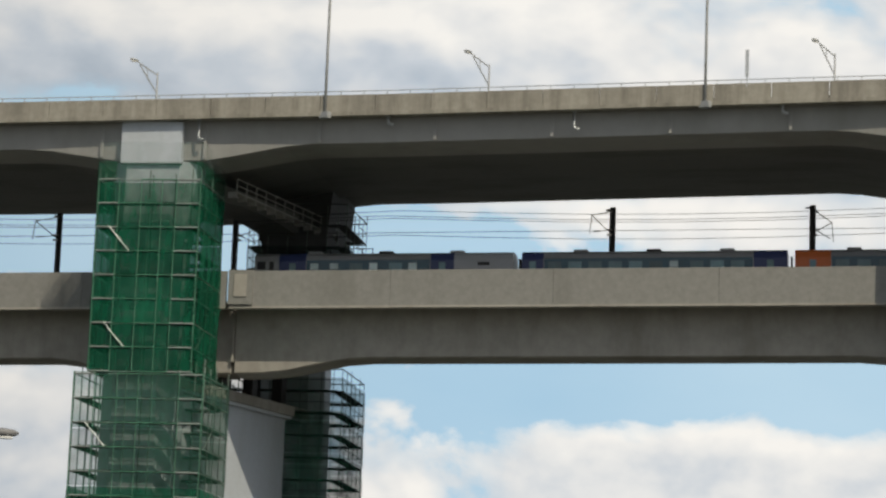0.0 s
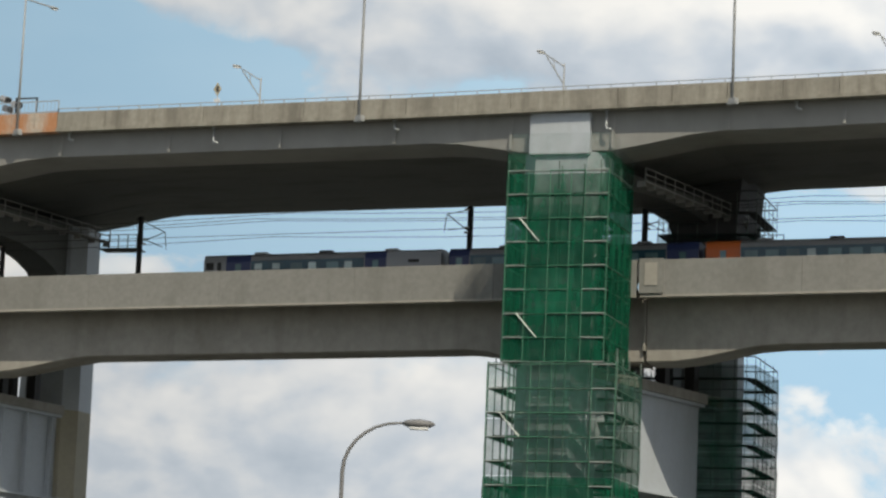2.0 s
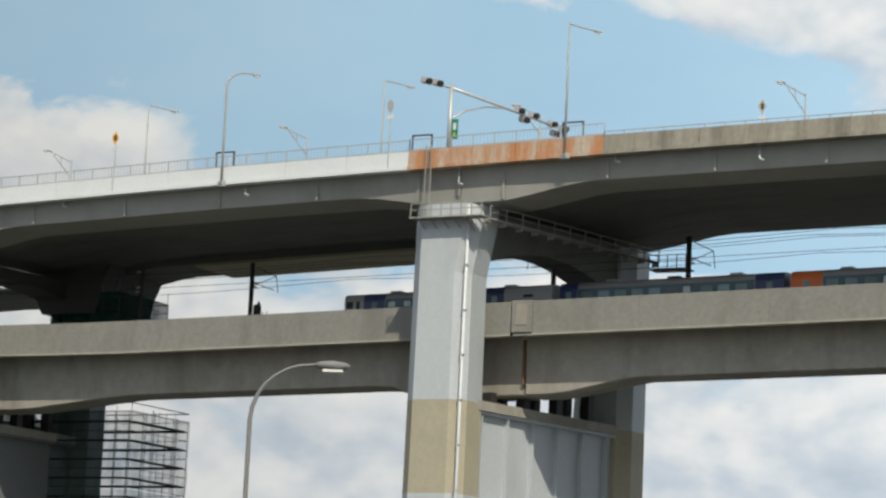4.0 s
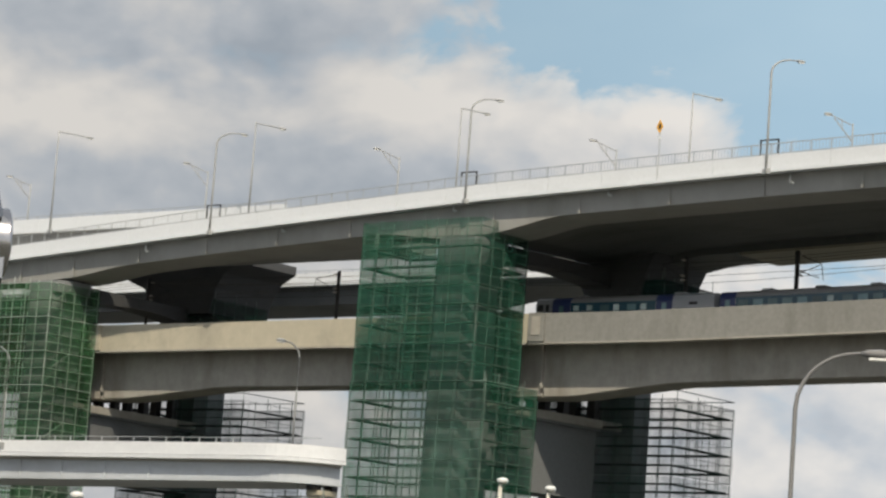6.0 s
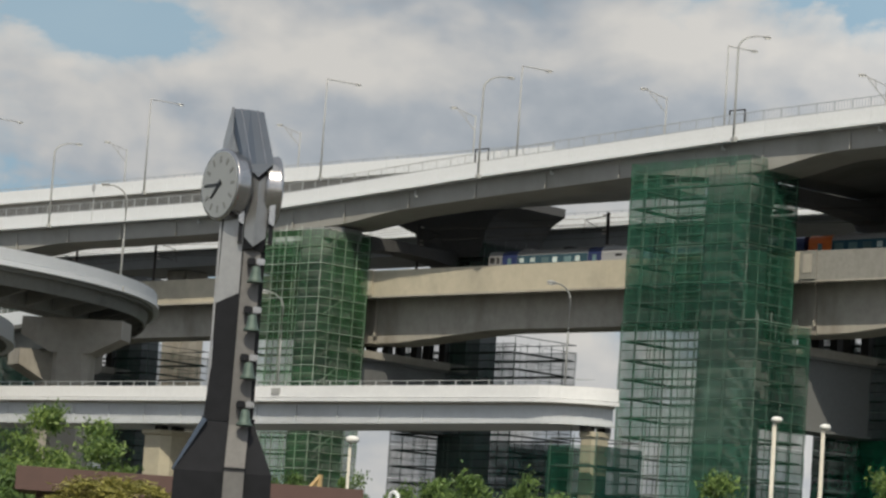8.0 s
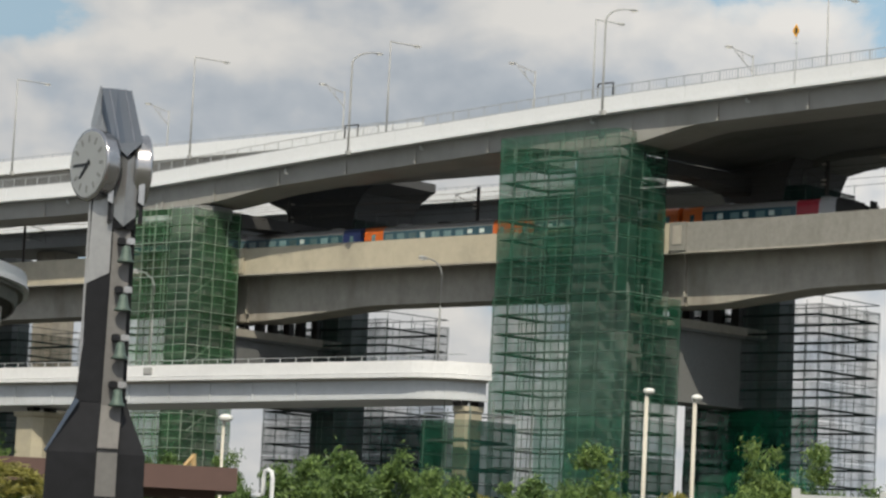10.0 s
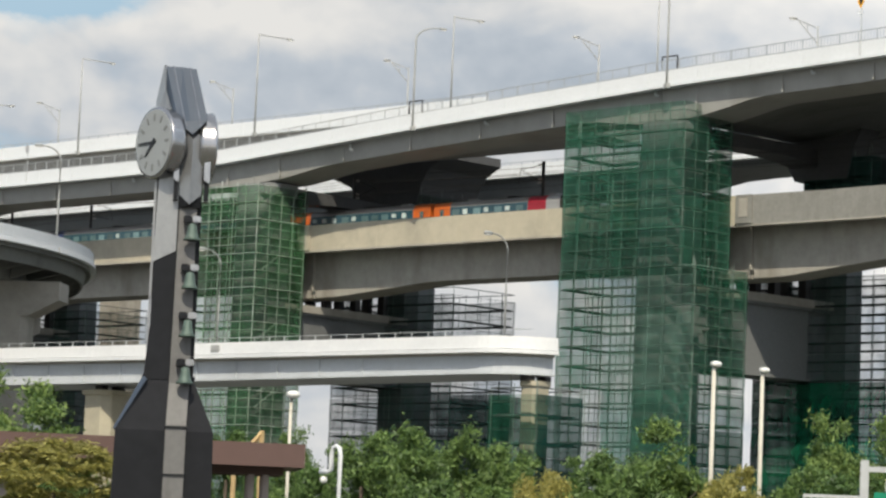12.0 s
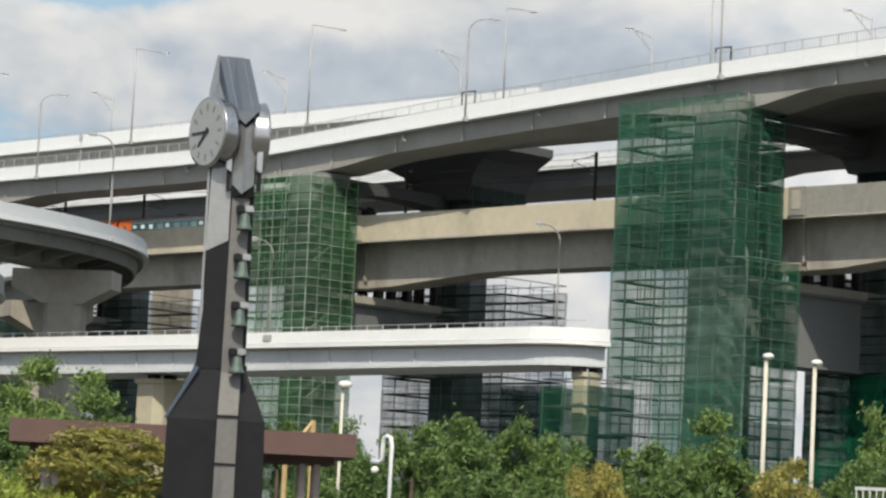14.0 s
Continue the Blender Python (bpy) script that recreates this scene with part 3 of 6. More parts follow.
STANDARD = unit_tube("standard", TUBE, 0.055)
STANDARD_DIM = unit_tube("standard_dim", TUBE_DULL, 0.045)
LEDGER_DULL = unit_tube("ledger_dull", TUBE_DULL, 0.045)
LEDGER = unit_tube("ledger", TUBE, 0.05)
LEDGER_DIM = unit_tube("ledger_dim", BOARD, 0.05)
ZINC_BRIGHT = surface("bright zinc tube", (0.32, 0.35, 0.33), 0.5, 0.2, grain=(0.85, 1.08))
# green tint stands in for tubes seen through the net
TUBE_GREEN = surface("green-tinted scaffold tube", (0.07, 0.20, 0.13), 0.7, grain=(0.8, 1.15))
STANDARD_FINE = unit_tube("standard_fine", TUBE_DULL, 0.03)
LEDGER_FINE = unit_tube("ledger_fine", BOARD, 0.028)
STANDARD_GREEN = unit_tube("standard_green", TUBE_GREEN, 0.035)
LEDGER_GREEN = unit_tube("ledger_green", TUBE_GREEN, 0.04)
TRANSOM = unit_tube("transom", ZINC_BRIGHT, 0.055)
UNIT_BOARD = boxed(0, 1, -0.5, 0.5, -0.06, 0.06)
BOARD_ME = bpy.data.meshes.new("board")
UNIT_BOARD.to_mesh(BOARD_ME)
UNIT_BOARD.free()
BOARD_ME.materials.append(BOARD)


def bar(name, me, parent, a, b, width=None):
    """A shared unit bar laid from a to b."""
    a, b = Vector(a), Vector(b)
    d = b - a
    turn = d.to_track_quat("X", "Z").to_matrix().to_4x4()
    size = Matrix.Diagonal((d.length, width or 1.0, 1.0, 1.0))
    return share(name, me, parent, Matrix.Translation(a) @ turn @ size)


def sheet(a, b, z0, z1, seed, sag=0.12):
    """A net sheet between two corner posts, pulled in and out between its ties."""
    bm = bmesh.new()
    a, b = Vector(a), Vector(b)
    n = max(4, int((b - a).length / 0.9))
    out = Vector((b.y - a.y, a.x - b.x, 0)).normalized()
    rows = []
    for j in range(5):
        row = []
        for i in range(n + 1):
            u, v = i / n, j / 4
            p = a.lerp(b, u)
            w = sag * (noise.noise((p.x * 0.7 + seed, p.y * 0.7, (z0 + v * (z1 - z0)) * 0.6)) + 0.4 * math.sin(v * math.pi))
            row.append(bm.verts.new((p.x + out.x * w, p.y + out.y * w, z0 + v * (z1 - z0))))
        rows.append(row)
    for r, s in zip(rows, rows[1:]):
        for i in range(n):
            bm.faces.new((r[i], r[i + 1], s[i + 1], s[i]))
    return bm


LIFT = 1.8


def scaffold(name, label, x0, x1, y0, y1, z0, z1, bands, dim=False, braces=False, bays=False, dull=False):
    """Tube scaffold round a pier leg: standards, ledgers, board decks, and nets in bands of height."""
    s = thing(name, label, "scaffold", group="pier scaffolds")
    rnd = random.Random(int(abs(x0 * 10)))
    led = LEDGER_DIM if dim else LEDGER_DULL if dull else LEDGER
    post = STANDARD_FINE if dim else STANDARD_DIM if dull or bays else STANDARD
    corners = [(x0, y0), (x1, y0), (x1, y1), (x0, y1)]
    inner = [(x0 + 0.9, y0 + 0.9), (x1 - 0.9, y0 + 0.9), (x1 - 0.9, y1 - 0.9), (x0 + 0.9, y1 - 0.9)]
    lifts = int(round((z1 - z0) / LIFT))
    for ring, every in ((corners, 1.8), (inner, 3.6)):
        for k in range(4):
            a, b = Vector(ring[k]), Vector(ring[(k + 1) % 4])
            n = max(1, round((b - a).length / every))
            for i in range(n):
                p = a.lerp(b, i / n)
                bar("standard", post, s, (p.x, p.y, z0), (p.x, p.y, z1 + rnd.uniform(-0.2, 1.1)))
    for j in range(lifts + 1):
        z = z0 + j * LIFT
        for k in range(4):
            a, b = corners[k], corners[(k + 1) % 4]
            bar("ledger", led, s, (*a, z), (*b, z))
            if k == 0 and bays:   # bright transoms of the two stair bays
                for p, q in ((x0, x0 + 1.6), (x1 - 1.8, x1)):
                    bar("transom", TRANSOM, s, (p, y0 - 0.2, z), (q, y0 - 0.2, z))
                p, q = (x0 + 1.6, x0 + 4.9) if j % 2 else (x0 + 3.3, x1 - 1.8)
                bar("ledger", LEDGER_GREEN, s, (p, y0 - 0.2, z), (q, y0 - 0.2, z))
            elif j < lifts and ((k < 2 and not bays) or dim):
                bar("guard_rail", LEDGER_FINE if dim else led, s, (*a, z + 0.95), (*b, z + 0.95))
            if j < lifts:
                c, d = inner[k], inner[(k + 1) % 4]
                m1 = [(p + q) / 2 for p, q in zip(a, c)]
                m2 = [(p + q) / 2 for p, q in zip(b, d)]
                bar("deck", BOARD_ME, s, (*m1, z + 0.06), (*m2, z + 0.06), 0.85)
    if bays:   # outer standards of the stair bays, before the net
        for x in (x0, x0 + 1.6, x0 + 3.3, x0 + 4.9, x1 - 1.8, x1):
            bar("standard", STANDARD_GREEN, s, (x, y0 - 0.22, z0), (x, y0 - 0.22, z1))
    if braces:
        for j in range(1, lifts, 4):
            z = z0 + j * LIFT
            bar("stair", led, s, (x0 + 1.0, y0 - 0.22, z + LIFT), (x0 + 2.6, y0 - 0.22, z), 1.3)
            bar("brace", led, s, (x1, y0 + 0.8, z), (x1, y0 + 3.4, z + LIFT))
    seed = x0
    for za, zb, mat, faces in bands:
        n = max(1, round((zb - za) / (2 * LIFT)))
        for j in range(n):
            p, q = za + (zb - za) * j / n, za + (zb - za) * (j + 1) / n
            for k in faces:
                a, b = corners[k], corners[(k + 1) % 4]
                seed += 1.7
                off = Vector((b[1] - a[1], a[0] - b[0])).normalized() * 0.09
                ext = Vector((b[0] - a[0], b[1] - a[1])).normalized() * 0.1
                part("net", sheet((a[0] + off.x - ext.x, a[1] + off.y - ext.y, 0), (b[0] + off.x + ext.x, b[1] + off.y + ext.y, 0), p + 0.03, q - 0.03, seed), mat, s)
    return s


ALL = (0, 1, 2, 3)
GREEN = "tube scaffold wrapped in green safety netting round a pier leg"
DARKG = "tube scaffold with dark decks and open netting round a back leg"
def back_scaffold(label, x0, x1, y0, y1, z0, z1, bands):
    """A scaffold round a back leg, in the plane behind the railway."""
    def up(z):
        return EYE[2] + (z - EYE[2]) * BACK if z else 0.0
    return scaffold("scaffold", label, x0 * BACK, x1 * BACK, y0 * BACK, y1 * BACK, up(z0), up(z1), [(up(p), up(q), m, f) for p, q, m, f in bands], dim=True)


HANGING = "hanging scaffold of dark tubes under the road deck"
# second pier from the right: a wider lower stage, and a slimmer stage past the railway
scaffold("scaffold", GREEN, -60.8, -51.0, 204.0, 211.6, 0.0, 29.0,
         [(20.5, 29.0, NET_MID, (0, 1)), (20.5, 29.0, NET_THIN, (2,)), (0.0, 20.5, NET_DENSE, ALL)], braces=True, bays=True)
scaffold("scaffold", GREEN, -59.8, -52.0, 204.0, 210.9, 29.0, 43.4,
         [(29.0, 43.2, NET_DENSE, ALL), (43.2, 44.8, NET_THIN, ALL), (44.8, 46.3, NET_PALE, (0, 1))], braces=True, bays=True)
back_scaffold(DARKG, -53.2, -43.3, 217.2, 226.2, 0.0, 30.6, [(0.0, 30.6, NET_DARK, ALL), (8.0, 28.0, NET_THIN, (0, 1))])
back_scaffold(HANGING, -51.4, -43.6, 217.6, 226.0, 37.4, 44.0, [(37.4, 41.0, NET_DARK, (0, 1))])
# fourth pier
fourth = scaffold("scaffold", GREEN, -178.4, -162.2, 204.0, 211.6, 0.0, 28.8,
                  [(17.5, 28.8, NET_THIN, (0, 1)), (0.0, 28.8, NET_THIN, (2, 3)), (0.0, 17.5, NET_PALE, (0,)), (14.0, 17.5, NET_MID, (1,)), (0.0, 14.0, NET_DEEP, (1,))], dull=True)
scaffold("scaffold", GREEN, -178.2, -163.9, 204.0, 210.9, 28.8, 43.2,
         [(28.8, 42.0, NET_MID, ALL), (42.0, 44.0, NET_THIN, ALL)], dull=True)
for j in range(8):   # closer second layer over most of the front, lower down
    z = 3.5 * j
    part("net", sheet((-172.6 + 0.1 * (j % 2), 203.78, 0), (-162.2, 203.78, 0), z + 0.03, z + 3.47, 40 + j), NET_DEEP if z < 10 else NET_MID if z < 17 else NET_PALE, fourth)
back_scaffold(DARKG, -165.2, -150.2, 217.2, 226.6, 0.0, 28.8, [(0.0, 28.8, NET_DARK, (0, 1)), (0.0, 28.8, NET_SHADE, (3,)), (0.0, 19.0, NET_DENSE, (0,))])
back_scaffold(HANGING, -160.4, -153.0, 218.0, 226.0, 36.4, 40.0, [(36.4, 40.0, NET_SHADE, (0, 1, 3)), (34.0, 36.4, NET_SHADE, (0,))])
# fifth pier
scaffold("scaffold", GREEN, -236.0, -220.8, 204.0, 210.9, 0.0, 39.6,
         [(0.0, 39.6, NET_LIT, (0, 1, 2))], braces=True)
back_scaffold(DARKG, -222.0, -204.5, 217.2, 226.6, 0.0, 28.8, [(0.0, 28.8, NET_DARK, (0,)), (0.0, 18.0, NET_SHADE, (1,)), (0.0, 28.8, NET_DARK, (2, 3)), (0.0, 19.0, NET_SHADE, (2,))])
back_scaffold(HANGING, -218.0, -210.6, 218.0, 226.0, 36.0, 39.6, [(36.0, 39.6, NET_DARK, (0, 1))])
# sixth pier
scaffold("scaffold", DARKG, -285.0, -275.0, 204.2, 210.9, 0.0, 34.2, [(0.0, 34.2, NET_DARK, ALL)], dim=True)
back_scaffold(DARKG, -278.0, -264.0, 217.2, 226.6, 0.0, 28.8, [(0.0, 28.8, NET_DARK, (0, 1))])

# ---------------------------------------------------------------- train
TRAIN_GREY = surface("brushed grey car body", (0.27, 0.27, 0.27), 0.45, 0.3, grain=(0.95, 1.04))
TRAIN_NAVY = surface("navy car paint", (0.022, 0.035, 0.12), 0.35, grain=(0.9, 1.1))
TRAIN_BAND = surface("blue-green window band", (0.035, 0.085, 0.115), 0.2, grain=(0.9, 1.1))
TRAIN_ORANGE = surface("orange car paint", (0.62, 0.14, 0.022), 0.4, grain=(0.95, 1.04))
TRAIN_RED = surface("crimson car paint", (0.35, 0.02, 0.04), 0.4)
TRAIN_WHITE = surface("off-white car panel", (0.36, 0.37, 0.39), 0.45, grain=(0.97, 1.03))
UNDER = surface("underframe black", (0.025, 0.025, 0.025), 0.8)
PANE = surface("reflecting window pane", (0.12, 0.20, 0.22), 0.06, grain=(0.8, 1.2), grain_scale=0.7, per_object=0.5)
# paler panes hold the sky seen through the car in their colour
PANE_LIT = surface("pale pane with sky seen through", (0.55, 0.66, 0.66), 0.25, grain=(0.85, 1.1), per_object=0.25)
CAR = 20.2


def car_ring(x, top=3.65, half=1.45, low=0.95):
    return [(x, -half, low), (x, -half, 2.95), (x, -half + 0.1, top - 0.28), (x, -half + 0.4, top - 0.06), (x, 0, top),
            (x, half - 0.4, top - 0.06), (x, half - 0.1, top - 0.28), (x, half, 2.95), (x, half, low)]


def train_car(label, zones, nose=None, pale_share=0.4, seed=1):
    """A car with its body in painted zones, a window band, panes, doors, roof boxes, bogies; x from the leading end backwards."""
    c = thing("train_car", label, "train car", group="train")
    rnd = random.Random(seed)
    for x0, x1, mat in zones:
        bm = bmesh.new()
        if mat == "band":
            loft(bm, [car_ring(x0), car_ring(x1)])
            part("body", bm, TRAIN_GREY, c)
            for s in (-1, 1):
                y0, y1 = sorted((s * 1.452, s * 1.47))
                band = part("window_band", boxed(x0 + 0.05, x1 - 0.05, y0, y1, 2.0, 3.02), TRAIN_BAND, c, "dark blue-green window band")
                n = int((x1 - x0 - 0.4) / 1.45)
                for k in range(n):
                    a = x0 + 0.35 + k * (x1 - x0 - 0.5) / n
                    lit = rnd.random() < pale_share
                    y2, y3 = sorted((s * 1.471, s * 1.482))
                    part("window_pane", boxed(a, a + (0.62 if lit else 1.0), y2, y3, 2.18 if not lit else rnd.uniform(2.2, 2.4), 2.78), PANE_LIT if lit else PANE, band)
        else:
            rings = [car_ring(x0), car_ring(x1)]
            if nose and x1 > CAR - 0.3:
                rings = [car_ring(x0), car_ring(x0 + (x1 - x0) * 0.35, 3.45, 1.42), car_ring(x0 + (x1 - x0) * 0.7, 2.95, 1.35), car_ring(x1, 2.15, 1.15)]
            loft(bm, rings)
            part("body", bm, mat, c)
            if x1 - x0 > 1.2 and mat in (TRAIN_ORANGE, TRAIN_NAVY):
                for s in (-1, 1):
                    y0, y1 = sorted((s * 1.452, s * 1.466))
                    d = (x0 + x1) / 2
                    door = part("door", boxed(d - 0.42, d + 0.42, y0, y1, 1.1, 2.9), TRAIN_NAVY if mat is TRAIN_NAVY else TRAIN_ORANGE, c)
                    y2, y3 = sorted((s * 1.467, s * 1.476))
                    part("door_window", boxed(d - 0.25, d + 0.25, y2, y3, 2.1, 2.8), PANE, door)
    for k in range(3):
        x = 4.5 + k * 5.5
        part("roof_unit", boxed(x - 0.55, x + 0.55, -0.6, 0.6, 3.63, 3.86, 0.05), UNDER if k % 2 else TRAIN_GREY, c)
    for x in (3.0, CAR - 3.2):
        bog = part("bogie", boxed(x - 1.4, x + 1.4, -1.1, 1.1, 0.35, 0.9), UNDER, c)
        for dx in (-0.95, 0.95):
            for s in (-1, 1):
                bm = bmesh.new()
                tube(bm, (x + dx, s * 0.5, 0.43), (x + dx, s * 0.63, 0.43), 0.43, n=16)
                part("wheel", bm, DARK_METAL, bog)
    part("underframe", boxed(0.3, CAR - 0.3, -1.2, 1.2, 0.86, 0.94), UNDER, c)
    part("gangway", boxed(CAR, CAR + 0.14, -0.5, 0.5, 1.1, 3.2), UNDER, c)
    return c


CAR_GAP = 20.4
cars = [
    train_car("blue and grey leading train car with pale end panel", [(0, 1.9, TRAIN_GREY), (1.9, 4.0, TRAIN_NAVY), (4.0, 13.6, "band"), (13.6, 15.4, TRAIN_NAVY), (15.4, 19.9, TRAIN_WHITE)], seed=3),
    train_car("navy-ended grey train car with dark window band", [(0.15, 1.8, TRAIN_NAVY), (1.8, 17.5, "band"), (17.5, 20.0, TRAIN_NAVY)], seed=5),
    train_car("orange-ended grey train car with dark window band", [(0.15, 2.8, TRAIN_ORANGE), (2.8, 17.6, "band"), (17.6, 20.0, TRAIN_ORANGE)], seed=6),
    train_car("orange-ended grey train car with dark window band", [(0.15, 2.4, TRAIN_ORANGE), (2.4, 17.6, "band"), (17.6, 20.0, TRAIN_ORANGE)], seed=8),
    train_car("rear train car with orange, crimson and black sloped tail", [(0.15, 2.4, TRAIN_ORANGE), (2.4, 13.0, "band"), (13.0, 15.4, TRAIN_RED), (15.4, 17.2, TRAIN_WHITE), (17.2, 20.1, UNDER)], nose=True, seed=9),
]
for s in (-1, 1):
    y0, y1 = sorted((s * 1.452, s * 1.466))
    part("cab_window", boxed(0.2, 0.85, y0, y1, 2.35, 2.95), BLACK, cars[0])
    part("cab_window", boxed(1.15, 1.5, y0, y1, 2.3, 2.95), BLACK, cars[0])
part("windscreen", boxed(-0.03, -0.005, -1.1, 1.1, 2.0, 3.1), BLACK, cars[0])
part("badge", boxed(17.2, 18.1, -1.468, -1.452, 2.55, 2.8), BLACK, cars[0])
for c in cars:
    for piece in c.children_recursive:
        piece.data.transform(Matrix.Scale(RAIL, 4))

# ---------------------------------------------------------------- catenary
def catenary_mast(x, y, side):
    """Dark square mast with a two-tube bracket over the track; side -1 reaches to the viewer."""
    m = thing("catenary_mast", "dark steel catenary mast with bracket arms on the rail deck", "mast", farther(RAIL) @ Vector((x, y, WALL_BOT + 0.3 + rise(x))), -37.0, group="catenary masts")
    part("pole", boxed(-0.2, 0.2, -0.15, 0.15, 0, 9.2), DARK_METAL, m)
    bm = bmesh.new()
    tube(bm, (0, 0, 8.9), (0, side * 2.4, 8.2), 0.04, n=6)
    tube(bm, (0, 0, 7.0), (0, side * 2.4, 8.2), 0.04, n=6)
    tube(bm, (0, side * 2.4, 8.2), (0, side * 2.6, 6.7), 0.035, n=6)
    tube(bm, (0, 0, 7.4), (0, side * 2.2, 6.9), 0.04, n=6)
    part("bracket", bm, DARK_METAL, m)
    part("top_arm", boxed(-0.7, 0.2, -0.05, 0.05, 9.0, 9.12), DARK_METAL, m)
    for dz in (8.9, 7.0, 7.4):
        bm = bmesh.new()
        tube(bm, (0, side * 0.15, dz - 0.02), (0, side * 0.55, dz - 0.08), 0.09, n=8)
        part("insulator", bm, surface_white, m)
    return m


surface_white = surface("porcelain", (0.55, 0.5, 0.45), 0.3)
for x in (-322, -278, -235, -192, -149.5, -107.4, -66.5, -22.6, 20):
    catenary_mast(x, 216.4, -1)
for x in (-300, -257, -214, -175, -134.4, -92.8, -51.0, -7.2, 36):
    catenary_mast(x * 1.0236, 216.4, 1)
wires = thing("catenary_wires", "thin dark overhead contact and messenger wires", "overhead wires")
for y, z in ((209.4, 5.6), (209.4, 6.9), (213.0, 6.1), (213.0, 7.4), (216.6, 8.7)):
    for p, q in zip(range(-340, 60, 43), range(-297, 80, 43)):
        bm = bmesh.new()
        pts = [(p + (q - p) * k / 6, y, WALL_BOT + 0.5 + z + rise(p + (q - p) * k / 6) - (0.5 * math.sin(math.pi * k / 6) if z > 6 else 0)) for k in range(7)]
        bent(bm, pts, 0.022, 0.022, 4)
        part("wire", bm, DARK_METAL, wires)
set_back(wires, RAIL)

# ---------------------------------------------------------------- lamps and fittings on the road deck
POLE_GREY = surface("dull grey pole paint", (0.20, 0.20, 0.20), 0.6, grain=(0.9, 1.06))
POLE_PALE = surface("pale grey pole paint", (0.34, 0.35, 0.35), 0.5, grain=(0.92, 1.05))
LAMP_GLASS = surface("pale lamp glass", (0.75, 0.76, 0.74), 0.25)


def street_lamp(x, y, z, height, reach, side, style, label, thick=0.11, turn=0.0, foot=True, metal=None):
    """A tapered pole with a curved or straight arm; side +1 reaches away from the viewer (local y)."""
    s = thing("street_lamp", label, "street lamp", (x, y, z), turn, group="street lamps")
    metal = metal or POLE_PALE
    bm = bmesh.new()
    if style == "curved":
        pts = [(0, 0, 0), (0, 0, height * 0.45), (0, 0, height * 0.86)]
        for k in range(1, 8):
            a = math.pi / 2 * k / 7
            pts.append((0, side * reach * (1 - math.cos(a)) * 0.75, height * (0.86 + 0.14 * math.sin(a))))
        pts.append((0, side * reach * 0.95, height * 1.0))
        bent(bm, pts, thick, thick * 0.5)
        part("pole", bm, metal, s, smooth=True)
        tip = (side * reach, height)
    else:
        tube(bm, (0, 0, 0), (0, 0, height), thick, thick * 0.6)
        part("pole", bm, metal, s, smooth=True)
        bm = bmesh.new()
        if style == "truss":
            tube(bm, (0, 0, height * 0.97), (0, side * reach * 0.9, height + 0.55), 0.05, n=6)
            tube(bm, (0, 0, height * 0.78), (0, side * reach * 0.75, height + 0.3), 0.05, n=6)
            tube(bm, (0, side * reach * 0.4, height * 0.9), (0, side * reach * 0.45, height + 0.26), 0.035, n=6)
            tip = (side * reach, height + 0.6)
        else:
            tube(bm, (0, 0, height - 0.1), (0, side * reach * 0.9, height - 0.25), 0.06, n=6)
            tip = (side * reach, height - 0.27)
        part("arm", bm, metal, s)
    bm = bmesh.new()
    rings = []
    for u, w, h in ((-0.45, 0.05, 0.04), (-0.3, 0.16, 0.1), (0.0, 0.2, 0.13), (0.3, 0.13, 0.09), (0.42, 0.03, 0.03)):
        rings.append([(w * math.cos(a), tip[0] + side * u, tip[1] + h * math.sin(a)) for a in [k * math.tau / 8 for k in range(8)]])
    loft(bm, rings)
    head = part("lamp_head", bm, metal, s, smooth=True)
    part("lens", boxed(-0.12, 0.12, tip[0] - 0.25, tip[0] + 0.25, tip[1] - 0.16, tip[1] - 0.1), LAMP_GLASS, head)
    if foot:
        part("foot_bracket", boxed(-0.45, 0.45, -0.2, 0.25, -0.45, 0.05, 0.05), metal, s)
    return s


TALL = "tall galvanised lamp pole with arm on the parapet"
for x, st, h in ((-14.9, "curved", 11.0), (-43.1, "curved", 11.0), (-72.3, "curved", 11.0), (-101.2, "arm", 10.9), (-134.0, "curved", 9.9), (-167.0, "curved", 9.8),
                 (-199.6, "curved", 10.2), (-269.1, "curved", 9.8), (-302.0, "curved", 10.0), (14.0, "curved", 11.0)):
    street_lamp(x, 204.93, ROAD_EDGE(x) - 0.05, h, 2.8, 1, st, TALL, turn=-30)
street_lamp(-195.2, 205.75, ROAD_EDGE(-195.2) + 0.3, 10.4, 2.8, 1, "arm", TALL, turn=-30, foot=False)
for x in (-129.4, -155.4, -184.0):
    street_lamp(x, 224.2, ROAD_EDGE(x) + 0.3 if x > -166 else MAIN_EDGE(x) + 0.3, 12.6 if x > -190 else 9.6, 2.8, 1, "arm", "tall lamp pole with straight arm on the road deck", turn=-30, foot=False)
for x in (-230.4, -260.6, -291.6, -324.0):
    street_lamp(x, 211.85, MAIN_EDGE(x) - 0.05, 11.0, 3.6, 1, "arm", "tall lamp pole with straight arm on the high carriageway", turn=-25)
for x in (-6.1, -33.8, -61.4, -88.2, -113.3, -137.5, -164.2, -192.0, -219.5, -248.0, -280.0):
    z = ROAD_EDGE(x) if x > -166 else MAIN_EDGE(x)
    street_lamp(x, 224.4, z + 0.3, 7.9, 2.5, -1, "truss", "short lamp with braced arm on the road deck", 0.11, turn=-37, foot=False)

